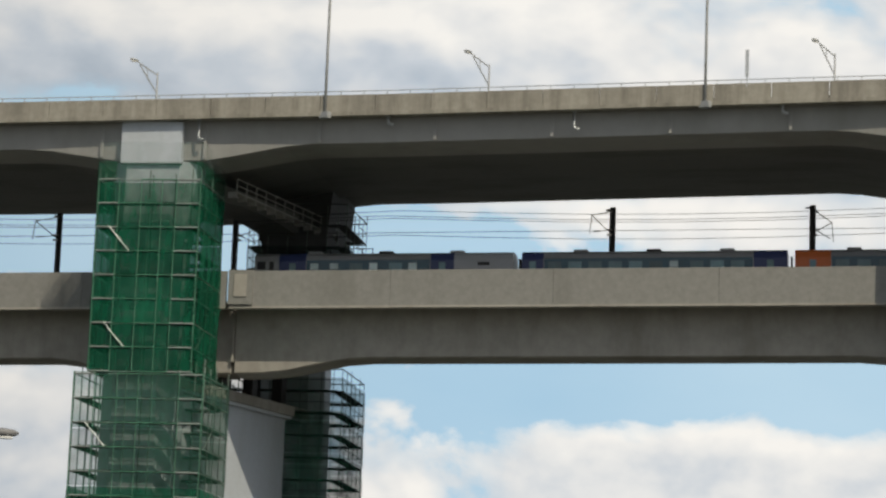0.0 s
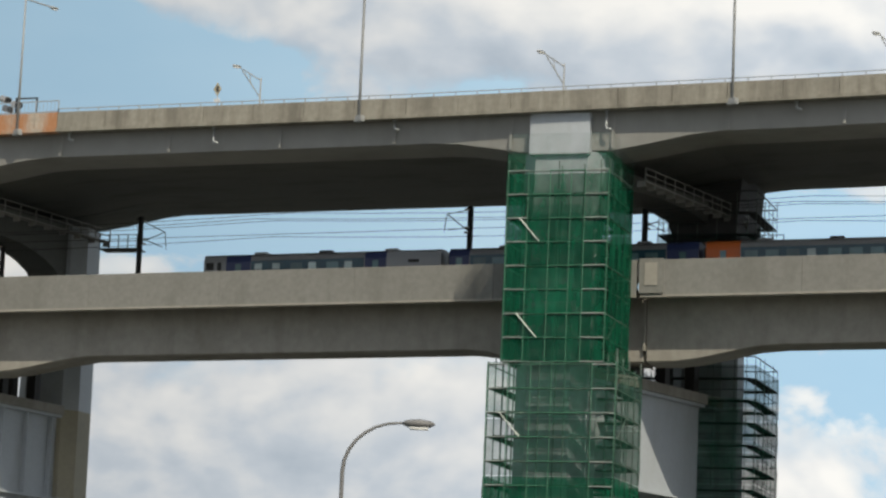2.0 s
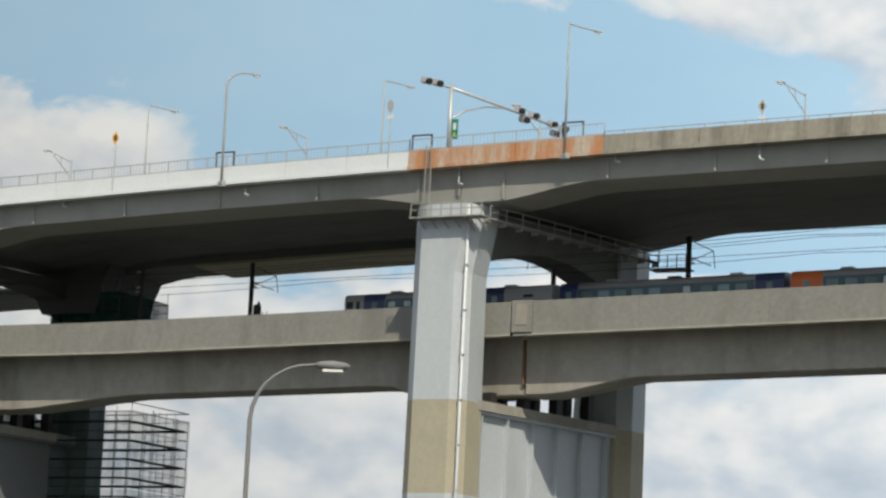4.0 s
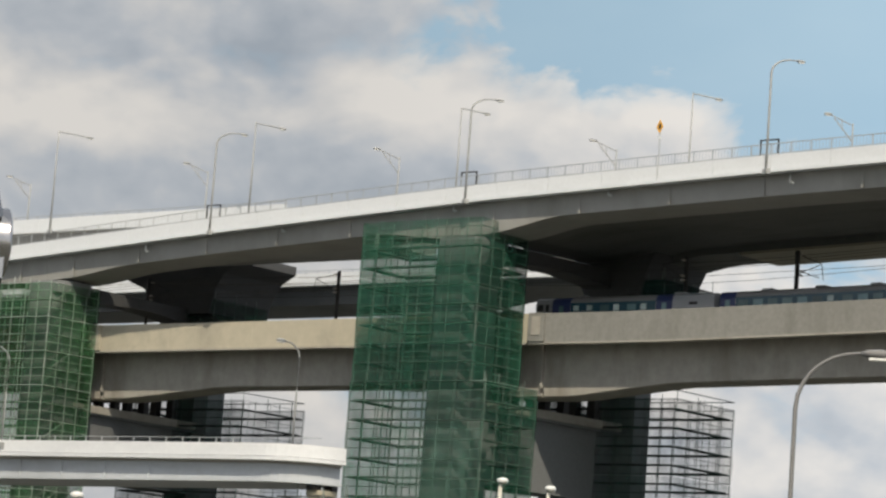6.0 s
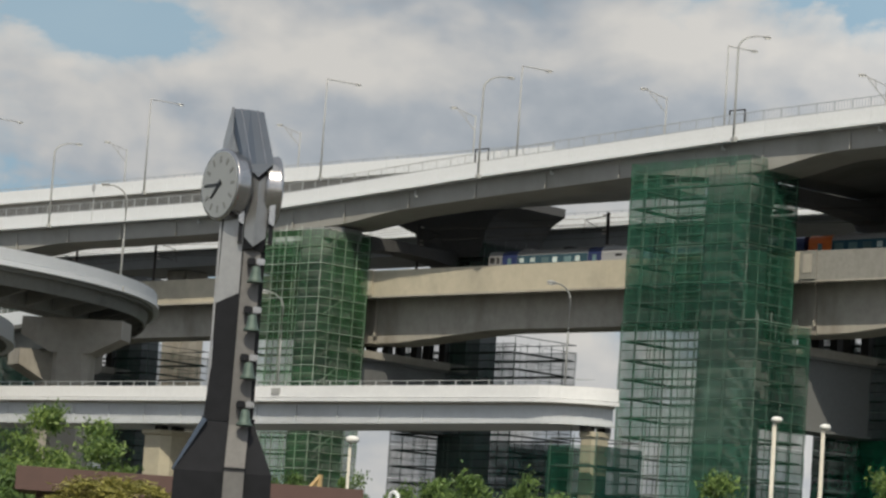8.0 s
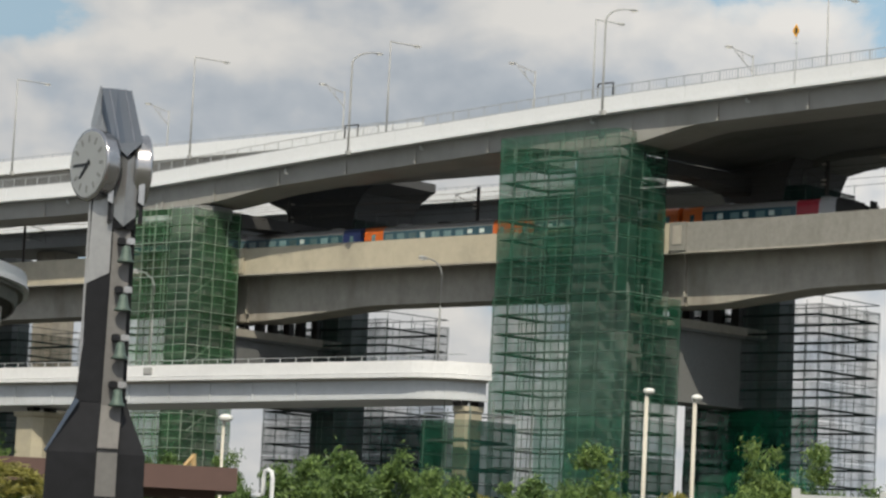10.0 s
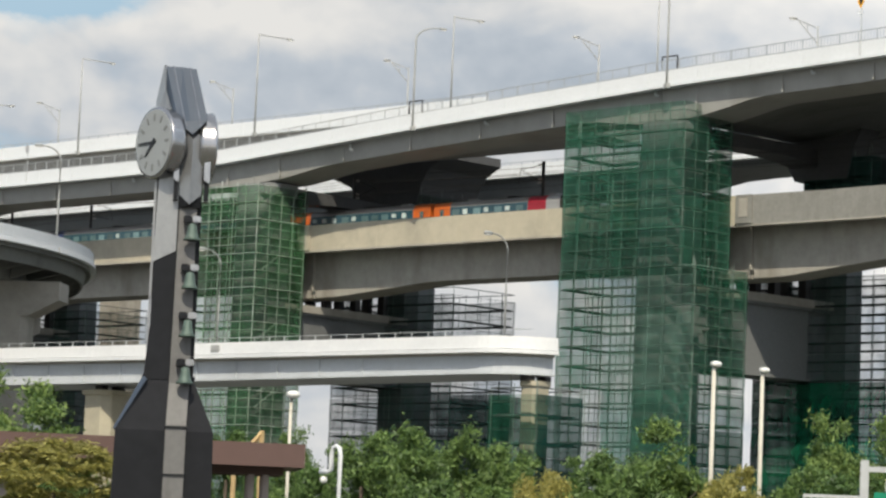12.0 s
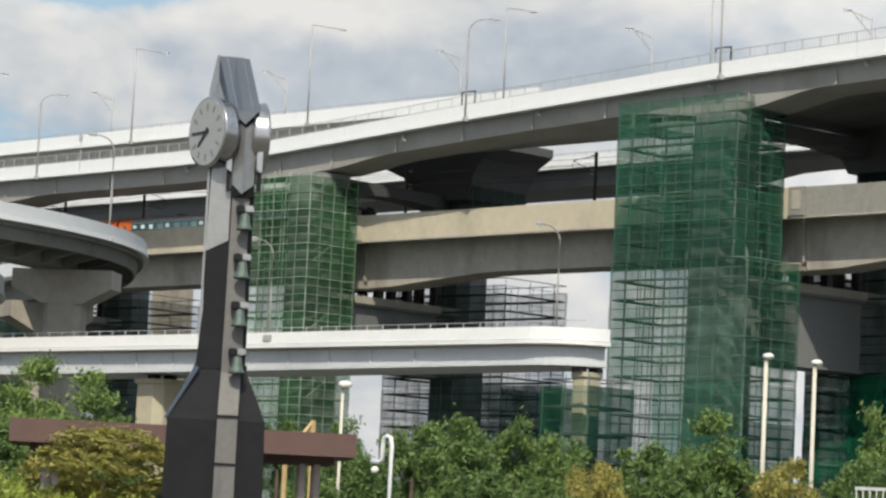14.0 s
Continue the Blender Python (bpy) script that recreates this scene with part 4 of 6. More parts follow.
# drain pipes hooked on the girder face
for x, long in ((-9.3, 0.55), (-24.5, 1.3), (-38.4, 0.55), (-52.8, 1.4), (-69.6, 0.7), (-84.5, 1.2), (-96.9, 0.55), (-111.1, 1.4), (-131.9, 0.9), (-151.0, 0.5), (-168.8, 0.5), (-190.3, 0.5), (-209.0, 0.8), (-243.0, 0.55)):
    z = ROAD_EDGE(x)
    d = thing("drain_pipe", "pale drain pipe stub under the parapet edge", "drain pipe", (x, 205.55, z - 0.35), group="drain pipes")
    bm = bmesh.new()
    bent(bm, [(0, 0, 0.05), (0, 0, -long + 0.25), (0.04, -0.02, -long + 0.06), (0.18, -0.05, -long), (0.4, -0.05, -long - 0.02)], 0.1, 0.1, 8)
    part("pipe", bm, GALV, d, smooth=True)
    part("collar", boxed(-0.16, 0.16, -0.13, 0.13, -0.02, 0.06), GALV, d)

# tall white drain pipes down the pier legs
for x in (PIER_X[1] + 2.9, PIER_X[2] + 0.9):
    d = thing("downpipe", "white downpipe along the pier leg", "downpipe", (x, 206.05, 0))
    top = road_soffit(x) - (0.2 if x < -100 else 6.0)
    bm = bmesh.new()
    tube(bm, (0, 0, 0), (0, 0, top), 0.13)
    part("pipe", bm, WHITE_PAR, d, smooth=True)
    for k in range(11):
        part("clamp", boxed(-0.18, 0.18, -0.16, 0.18, 2 + k * 3.7, 2.12 + k * 3.7), GALV, d)

# inspection walkway and ladder at the painted pier
YEL = surface("amber sign face", (0.75, 0.38, 0.03), 0.5)
SIGN_GREEN = surface("green sign face", (0.0, 0.20, 0.11), 0.45)
walkway = thing("inspection_walkway", "steel inspection walkway with rails round the pier head", "walkway")
px = PIER_X[2]
wt = road_soffit(px) - 1.35
part("deck", boxed(px - 3.9, px + 2.9, 204.6, 206.1, wt, wt + 0.1), STEEL_GREY, walkway)
for k in range(8):
    x = px - 3.8 + k * 0.94
    part("post", boxed(x - 0.04, x + 0.04, 204.65, 204.73, wt + 0.1, wt + 1.2), STEEL_GREY, walkway)
for h in (0.65, 1.18):
    part("rail", boxed(px - 3.9, px + 2.9, 204.66, 204.72, wt + h, wt + h + 0.06), STEEL_GREY, walkway)
for k in range(6):
    x = px - 3.2 + k * 1.1
    bm = bmesh.new()
    tube(bm, (x, 204.8, wt), (x + 0.3, 206.2, wt - 1.0), 0.06, n=6)
    part("strut", bm, STEEL_GREY, walkway)
ladder = thing("ladder", "caged steel ladder up to the road parapet", "ladder", (px - 2.4, 204.7, wt + 0.1))
lh = ROAD_EDGE(px) + 1.4 - wt
for dx in (-0.25, 0.25):
    part("stringer", boxed(dx - 0.035, dx + 0.035, -0.04, 0.04, 0, lh), STEEL_GREY, ladder)
for k in range(int(lh / 0.33)):
    part("rung", boxed(-0.22, 0.22, -0.02, 0.02, 0.2 + k * 0.33, 0.24 + k * 0.33), STEEL_GREY, ladder)
for pier_x, start in ((px, Vector((px + 2.4, 206.4))), (PIER_X[1], Vector((PIER_X[1] + 5.0, 211.4)))):
    side_walk = thing("inspection_walkway", "steel walkway along the upper cross beam", "walkway")
    end = Vector((back_leg(pier_x)[0] + 2.6, back_leg(pier_x)[1] - 1.0))
    tdeg = math.degrees(math.atan2(end.y - start.y, end.x - start.x))
    ln = (end - start).length
    side_walk.matrix_basis = pose(start.x, start.y, road_soffit(pier_x) - 1.35, 0, 0, tdeg)
    part("deck", boxed(0, ln, -0.4, 0.4, 0, 0.1), STEEL_GREY, side_walk)
    for k in range(12):
        part("post", boxed(ln * k / 11 - 0.04, ln * k / 11 + 0.04, -0.4, -0.33, 0.1, 1.1), STEEL_GREY, side_walk)
        part("hanger", boxed(ln * k / 11 - 0.05, ln * k / 11 + 0.05, -0.35, 0.35, -0.35, -0.01), STEEL_GREY, side_walk)
    for h in (0.55, 1.05):
        part("rail", boxed(0, ln, -0.4, -0.34, h, h + 0.07), STEEL_GREY, side_walk)
for k in (1, 2):
    cage = thing("inspection_cage", "dark steel inspection platform beside the back leg", "walkway", farther(BACK) @ Vector((PIER_X[k] + 11.2, 219.6, 40.5 if k == 2 else 39.9)))
    part("deck", boxed(0, 3.6, -0.2, 1.6, 0, 0.12), DARK_METAL, cage)
    for j in range(5):
        part("post", boxed(j * 0.88, j * 0.88 + 0.07, -0.2, -0.13, 0.12, 1.3), DARK_METAL, cage)
    for h in (0.7, 1.25):
        part("rail", boxed(0, 3.6, -0.2, -0.14, h, h + 0.06), DARK_METAL, cage)

# signal gantry over the road
gx = -112.4
gantry = thing("camera_gantry", "grey gantry with cameras and signal lamps over the road", "gantry", (gx, 205.9, ROAD_EDGE(gx) + 0.3))
bm = bmesh.new()
tube(bm, (0, 0, 0), (0, 0, 6.6), 0.2, 0.17, 12)
part("mast", bm, GALV, gantry, smooth=True)
bm = bmesh.new()
tube(bm, (-2.0, -1.5, 6.75), (0, 0, 6.3), 0.1)
tube(bm, (0, 0, 6.3), (3.1, 13.5, 5.6), 0.13, 0.1)
bent(bm, [(0, 0, 3.6), (0.4, 1.8, 4.7), (1.0, 4.5, 5.6), (1.6, 7.0, 5.95)], 0.08, 0.08)
part("arm", bm, GALV, gantry, smooth=True)
for (dx, dy, dz) in ((-1.7, -1.3, 6.75), (-0.9, -0.8, 6.6), (2.0, 8.6, 6.1), (2.5, 10.4, 6.0), (2.2, 9.2, 5.4), (3.0, 13.0, 5.75), (3.4, 14.4, 5.6), (3.1, 13.4, 5.0)):
    body = boxed(-0.42, 0.42, -0.3, 0.3, -0.26, 0.26, 0.06)
    bmesh.ops.transform(body, matrix=pose(dx, dy, dz, 0, 14, 10), verts=body.verts[:])
    h = part("camera_housing", body, TRAIN_WHITE, gantry)
    bm = bmesh.new()
    tube(bm, (dx + 0.3, dy - 0.35, dz - 0.1), (dx + 0.62, dy - 0.4, dz - 0.2), 0.24, 0.26, 12)
    part("lens_hood", bm, BLACK, h)
sb = part("sign_plate", boxed(0.2, 0.8, -0.06, 0.0, 1.9, 3.6, 0.02), SIGN_GREEN, gantry, "green plate with pale marks")
part("mark", boxed(0.36, 0.64, -0.075, -0.062, 2.7, 3.3), WHITE_PAR, sb)
part("mark", boxed(0.42, 0.58, -0.075, -0.062, 2.1, 2.45), YEL, sb)


def post_sign(x, y, z, h, kind, label, face_paint=None):
    s = thing("road_sign", label, "road sign", (x, y, z), group="road signs")
    bm = bmesh.new()
    bent(bm, [(0, 0, -0.6), (0, 0, 0.4), (0.06, 0.02, h * 0.5), (0, 0, h)], 0.06, 0.06, 8)
    part("post", bm, GALV, s)
    bm = bmesh.new()
    if kind == "diamond":
        r = 0.62
        loft(bm, [[(0, y0, h + 0.5 - r), (r * 0.6, y0, h + 0.5), (0, y0, h + 0.5 + r), (-r * 0.6, y0, h + 0.5)] for y0 in (-0.08, -0.04)])
        face = part("plate", bm, face_paint or YEL, s)
        part("mark", boxed(-0.1, 0.14, -0.095, -0.082, h + 0.25, h + 0.75), BLACK, face)
        part("sub_plate", boxed(-0.28, 0.28, -0.08, -0.04, h - 0.6, h - 0.35), WHITE_PAR, s)
    else:
        loft(bm, [[(0.3 * math.cos(k * math.tau / 20), y0, h + 0.2 + 0.5 * math.sin(k * math.tau / 20)) for k in range(20)] for y0 in (-0.1, -0.03)])
        part("mirror_face", bm, TRAIN_WHITE, s)
        part("sub_plate", boxed(-0.3, 0.3, -0.08, -0.04, h - 0.9, h - 0.6), WHITE_PAR, s)
    return s


post_sign(-145.4, 205.0, ROAD_EDGE(-145.4) + 0.5, 3.8, "diamond", "amber diamond warning sign on a crooked post")
post_sign(-117.6, 205.0, ROAD_EDGE(-117.6) + 0.5, 4.6, "disc", "round grey sign on a post at the parapet")
post_sign(-92.2, 224.6, ROAD_EDGE(-92.2) + 1.0, 5.9, "diamond", "faded cream diamond sign on a crooked post", BEIGE)
post_sign(-261.2, 205.0, ROAD_EDGE(-261.2) + 0.5, 3.2, "disc", "small round sign on the parapet")
panel_post = thing("marker_post", "slim grey marker post on the parapet", "post", (-11.9, 205.1, ROAD_EDGE(-11.9) + 0.2))
part("post", boxed(-0.05, 0.05, -0.05, 0.05, 0, 2.4), GALV, panel_post)
part("panel", boxed(-0.13, 0.13, -0.1, -0.05, 1.6, 3.6), GALV, panel_post)
for x in (-100.7, -114.6, -134.0, -167.0, -199.6):
    fr = thing("gate_frame", "small steel gate frame in the parapet fence", "gate", (x, 205.3, ROAD_EDGE(x) + 1.25), group="gate frames")
    for dx in (-0.9, 0.9):
        part("post", boxed(dx - 0.06, dx + 0.06, -0.05, 0.05, 0, 1.35), DARK_METAL, fr)
    part("top_rail", boxed(-0.96, 0.96, -0.05, 0.05, 1.3, 1.42), DARK_METAL, fr)
signal = thing("rail_signal", "dark railway signal with ladder on the rail deck", "rail signal", farther(RAIL) @ Vector((-136.4, 216.2, WALL_BOT + 0.3)))
part("post", boxed(-0.08, 0.08, -0.4, -0.25, 0, 5.6), DARK_METAL, signal)
part("signal_head", boxed(-0.35, 0.45, -0.75, -0.45, 4.0, 5.3, 0.1), BLACK, signal)
part("platform", boxed(0.2, 1.2, -0.7, -0.1, 3.4, 3.5), DARK_METAL, signal)
for k in range(3):
    part("guard", boxed(0.2 + 0.45 * k, 0.26 + 0.45 * k, -0.7, -0.64, 3.5, 4.6), DARK_METAL, signal)

# ---------------------------------------------------------------- low ramp in front of the piers
LOW_TOP, LOW_Y = 15.95, 137.0


def ramp_path():
    pts = [(-300.0, LOW_Y), (-270.0, LOW_Y), (-240.0, LOW_Y), (-210.0, LOW_Y), (-180.0, LOW_Y), (-155.0, LOW_Y), (-127.5, LOW_Y)]
    for k in range(1, 9):
        a = radians(9 * k)
        pts.append((-127.5 + 5.0 * math.sin(a), LOW_Y + 5.0 * (1 - math.cos(a))))
    return pts


def low_depth(x):
    """Depth from the parapet's top to the girder's underside, growing to the left."""
    return float(np.interp(x, [-230.0, -170.0, -125.0], [2.9, 2.65, 2.3]))


def low_level(x):
    return LOW_TOP + 0.35 * max(0.0, (-144 - x) / 86.0)


def along(pts, section, caps=True):
    """Skin a section of (offset to the far side, height) along a plan line."""
    bm = bmesh.new()
    rings = []
    for i, p in enumerate(pts):
        a, b = Vector(pts[max(0, i - 1)]), Vector(pts[min(len(pts) - 1, i + 1)])
        d = (b - a).normalized()
        n = Vector((-d.y, d.x))
        rings.append([(p[0] + n.x * o, p[1] + n.y * o, z) for o, z in section(i)])
    loft(bm, rings, caps)
    return bm


PALE_STEEL = surface("pale blue-grey girder paint", (0.46, 0.49, 0.52), 0.5, stain=(0.36, 0.38, 0.40), stain_scale=(0.1, 0.1, 0.1), grain=(0.95, 1.04))
low = thing("low_ramp", "pale steel ramp with white parapet crossing before the piers", "ramp", kind="structure")
rp = ramp_path()
zl = [low_level(p[0]) for p in rp]
dl = [low_depth(p[0]) for p in rp]
part("parapet", along(rp, lambda i: [(0, zl[i] - 0.82), (0.3, zl[i] - 0.82), (0.25, zl[i]), (0.04, zl[i])]), LOW_WHITE, low)
part("edge_beam", along(rp, lambda i: [(-0.1, zl[i] - 1.1), (0.45, zl[i] - 1.1), (0.45, zl[i] - 0.86), (-0.1, zl[i] - 0.86)]), LOW_WHITE, low)
part("slab", along(rp, lambda i: [(0.45, zl[i] - 1.24), (6.5, zl[i] - 1.24), (6.5, zl[i] - 1.02), (0.45, zl[i] - 1.02)]), CONCRETE, low)
part("girder", along(rp, lambda i: [(0.7, zl[i] - 1.25), (0.7, zl[i] - dl[i]), (5.6, zl[i] - dl[i]), (5.6, zl[i] - 1.25)]), PALE_STEEL, low)
part("bottom_flange", along(rp, lambda i: [(0.3, zl[i] - dl[i] - 0.16), (6.0, zl[i] - dl[i] - 0.16), (6.0, zl[i] - dl[i] - 0.01), (0.3, zl[i] - dl[i] - 0.01)]), PALE_STEEL, low)
part("parapet", along(rp, lambda i: [(6.2, zl[i] - 1.01), (6.5, zl[i] - 1.01), (6.5, zl[i]), (6.2, zl[i])]), LOW_WHITE, low)
for h in (0.4, 0.95):
    part("fence_rail", along(rp, lambda i: [(6.3, zl[i] + h), (6.35, zl[i] + h), (6.35, zl[i] + h + 0.04), (6.3, zl[i] + h + 0.04)]), GALV, low)
for k in range(60):
    x = -222 + 1.6 * k
    if x < -134:
        part("fence_post", boxed(x - 0.03, x + 0.03, LOW_Y + 6.28, LOW_Y + 6.37, low_level(x), low_level(x) + 1.0), GALV, low)
for k in range(22):
    x = -226 + 4.2 * k
    part("web_stiffener", boxed(x - 0.04, x + 0.04, LOW_Y + 0.6, LOW_Y + 0.698, low_level(x) - low_depth(x), low_level(x) - 1.26), PALE_STEEL, low)
for x, y, g in ((-204.0, LOW_Y + 3.2, 1.0), (-167.1, LOW_Y + 3.2, 1.0), (-124.4, LOW_Y + 3.2, 0.5)):
    z = low_level(x) - low_depth(x) - 0.16
    col = thing("ramp_pier", "stout round-cornered concrete pier under the low ramp", "bridge pier", kind="structure", at=(x, y, 0))
    bm = bmesh.new()
    loft(bm, [octagon(-1.5 * g, 1.5 * g, -1.6 * g, 1.6 * g, 0.6 * g, 0), octagon(-1.5 * g, 1.5 * g, -1.6 * g, 1.6 * g, 0.6 * g, z - 0.75), octagon(-1.65 * g, 1.65 * g, -1.8 * g, 1.8 * g, 0.6 * g, z - 0.65), octagon(-1.65 * g, 1.65 * g, -1.8 * g, 1.8 * g, 0.6 * g, z - 0.35)])
    part("shaft", bm, BEIGE, col)
    for dy in (-0.8, 0.8):
        part("bearing", boxed(-0.4, 0.4, dy - 0.3, dy + 0.3, z - 0.35, z + 0.01), DARK_METAL, col)
scaffold("scaffold", "small tube scaffold with draped dark netting round a ramp pier", -126.4, -122.4, 138.2, 142.4, 0.0, 12.6,
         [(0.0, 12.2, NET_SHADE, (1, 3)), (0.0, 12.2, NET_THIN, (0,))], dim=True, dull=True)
for x, y in ((-125.3, 138.0), (-152.0, LOW_Y + 0.12)):
    street_lamp(x, y, low_level(x) - 0.2, 6.75, 1.9, -1, "curved", "cream lamp pole with curved arm on the low ramp", 0.075)

# ---------------------------------------------------------------- looping ramp on a tee pier
LC, LR, LZ = (-254.0, 111.0), 76.2, 26.3


def ring_pts(r, a0, a1, n):
    return [(LC[0] + r * math.cos(radians(a0 + (a1 - a0) * k / n)), LC[1] + r * math.sin(radians(a0 + (a1 - a0) * k / n))) for k in range(n + 1)]


loop = thing("loop_ramp", "curved grey ramp with white parapet and bracketed underside", "ramp", kind="structure")
arc = ring_pts(LR, -40, 175, 86)


def loop_level(a):
    return LZ - 0.036 * max(0.0, 46.0 - a)


ll = [loop_level(-40 + 215 * k / 86) for k in range(87)]
part("parapet", along(arc, lambda i: [(0, ll[i] + 0.42), (0.35, ll[i] + 0.42), (0.3, ll[i] + 1.35), (0.05, ll[i] + 1.35)]), WHITE_PAR, loop)
part("edge_beam", along(arc, lambda i: [(-0.2, ll[i] - 0.05), (0.6, ll[i] - 0.05), (0.6, ll[i] + 0.38), (-0.12, ll[i] + 0.38)]), WHITE_PAR, loop)
# underside of the loop is shaded by its darkened steel colour
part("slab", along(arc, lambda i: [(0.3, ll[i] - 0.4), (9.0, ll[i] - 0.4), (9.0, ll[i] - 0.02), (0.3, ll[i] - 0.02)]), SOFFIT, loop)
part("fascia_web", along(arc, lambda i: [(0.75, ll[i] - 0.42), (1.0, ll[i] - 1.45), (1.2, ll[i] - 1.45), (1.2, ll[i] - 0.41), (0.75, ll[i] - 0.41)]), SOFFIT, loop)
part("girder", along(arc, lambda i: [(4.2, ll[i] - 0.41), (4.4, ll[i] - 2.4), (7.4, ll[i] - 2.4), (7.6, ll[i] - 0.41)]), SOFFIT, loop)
part("parapet", along(arc, lambda i: [(8.7, ll[i]), (9.0, ll[i]), (9.0, ll[i] + 1.35), (8.7, ll[i] + 1.35)]), WHITE_PAR, loop)
for h in (0.4, 0.8, 1.2):
    part("fence_rail", along(arc, lambda i: [(8.8, ll[i] + 1.35 + h), (8.86, ll[i] + 1.35 + h), (8.86, ll[i] + 1.4 + h), (8.8, ll[i] + 1.4 + h)]), GALV, loop)
for k in range(110):
    a = -20 + 1.4 * k
    z = loop_level(a)
    if k % 3 == 0:
        bm = bmesh.new()
        loft(bm, [[(LR - 4.3, -0.12 + s, z - 2.3), (LR - 1.25, -0.12 + s, z - 1.4), (LR - 1.25, -0.12 + s, z - 0.45), (LR - 4.3, -0.12 + s, z - 0.45)] for s in (0.0, 0.24)])
        bmesh.ops.transform(bm, matrix=pose(LC[0], LC[1], 0, 0, 0, a), verts=bm.verts[:])
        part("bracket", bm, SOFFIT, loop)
    bm = boxed(LR - 8.9, LR - 8.82, -0.04, 0.04, z + 1.35, z + 2.6)
    bmesh.ops.transform(bm, matrix=pose(LC[0], LC[1], 0, 0, 0, a), verts=bm.verts[:])
    part("fence_post", bm, GALV, loop)
for a in (37.0, 72.0, 105.0):
    tp = thing("tee_pier", "grey concrete tee-headed pier under the loop ramp", "bridge pier", kind="structure",
               at=(LC[0] + (LR - 4.8) * math.cos(radians(a)), LC[1] + (LR - 4.8) * math.sin(radians(a)), 0), turn=a)
    zt = loop_level(a) - 2.42
    bm = bmesh.new()
    loft(bm, [octagon(-1.6, 1.6, -1.6, 1.6, 0.5, 0), octagon(-1.6, 1.6, -1.6, 1.6, 0.5, zt - 2.9)])
    part("column", bm, CONCRETE, tp)
    bm = bmesh.new()
    loft(bm, [[(-1.7, y, zt - 3.0), (1.7, y, zt - 3.0), (4.4, y, zt - 1.6), (4.4, y, zt - 0.02), (-4.4, y, zt - 0.02), (-4.4, y, zt - 1.6)] for y in (-1.7, 1.7)])
    part("tee_head", bm, CONCRETE, tp)
street_lamp(LC[0] + (LR - 0.2) * math.cos(radians(34.0)), LC[1] + (LR - 0.2) * math.sin(radians(34.0)), LZ - 0.1, 8.6, 2.0, -1, "curved", "pale lamp pole with curved arm on the loop ramp", 0.1, turn=-20)

# inner, lower turn of the loop
inner = thing("loop_ramp", "lower inner turn of the curved ramp with white parapet", "ramp", kind="structure")
arc2 = ring_pts(63.3, 20, 175, 62)
Z2 = LZ - 3.6
part("parapet", along(arc2, lambda i: [(0, Z2), (0.35, Z2), (0.3, Z2 + 1.35), (0.05, Z2 + 1.35)]), WHITE_PAR, inner)
part("edge_beam", along(arc2, lambda i: [(-0.1, Z2 - 0.4), (0.6, Z2 - 0.4), (0.6, Z2 - 0.02), (-0.1, Z2 - 0.02)]), WHITE_PAR, inner)
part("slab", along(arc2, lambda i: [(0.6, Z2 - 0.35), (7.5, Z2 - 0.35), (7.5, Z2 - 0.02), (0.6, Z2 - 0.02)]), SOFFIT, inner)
part("girder", along(arc2, lambda i: [(1.8, Z2 - 0.36), (2.1, Z2 - 2.0), (5.8, Z2 - 2.0), (6.0, Z2 - 0.36)]), STEEL_GREY, inner)
part("parapet", along(arc2, lambda i: [(7.2, Z2), (7.5, Z2), (7.5, Z2 + 1.35), (7.2, Z2 + 1.35)]), WHITE_PAR, inner)
for a in (50.0, 95.0, 140.0):
    col = thing("ramp_pier", "grey concrete column under the inner ramp", "bridge pier", kind="structure", at=(LC[0] + 59.4 * math.cos(radians(a)), LC[1] + 59.4 * math.sin(radians(a)), 0), turn=a)
    part("shaft", boxed(-1.4, 1.4, -1.4, 1.4, 0, Z2 - 2.02, 0.3), CONCRETE, col)

# ---------------------------------------------------------------- clock tower
TOWER_STEEL = surface("brushed tower steel", (0.34, 0.35, 0.36), 0.35, 0.7, stain=(0.24, 0.25, 0.26), stain_scale=(2, 2, 0.6), grain=(0.93, 1.05), grain_scale=9)
TOWER_DARK = surface("dark polished cladding", (0.016, 0.017, 0.02), 0.3, 0.2, grain=(0.85, 1.15), grain_scale=4)
TOWER_DARK.node_tree.nodes["Principled BSDF"].inputs["Specular IOR Level"].default_value = 0.2
TOWER_STONE = surface("weathered grey metal panel", (0.15, 0.15, 0.15), 0.5, 0.3, stain=(0.10, 0.10, 0.10), stain_scale=(3, 3, 0.7), grain=(0.9, 1.06), grain_scale=8)
TOWER_BLUE = surface("blue-grey sloped roof steel", (0.042, 0.060, 0.092), 0.6, 0.0, grain=(0.92, 1.06))
CHROME = surface("polished drum steel", (0.45, 0.45, 0.46), 0.2, 0.95)
# white dial is greyed, with the shade on its face put into the colour
DIAL = surface("white clock dial", (0.27, 0.29, 0.30), 0.45, grain=(0.96, 1.02))
VERDIGRIS = surface("green bronze", (0.085, 0.125, 0.11), 0.6, 0.3, stain=(0.045, 0.055, 0.05), stain_scale=(8, 8, 4), grain=(0.85, 1.15), grain_scale=14)

tower = thing("clock_tower", "grey steel clock tower with two drum clocks and bronze bells", "clock tower", (-36.92, 32.21, 0.0), 49.0)


def prism(outline, y0, y1):
    """An outline in (x, z), from y0 to y1."""
    bm = bmesh.new()
    loft(bm, [[(x, y0, z) for x, z in outline], [(x, y1, z) for x, z in outline]])
    return bm


def slant(rings):
    bm = bmesh.new()
    loft(bm, rings)
    return bm


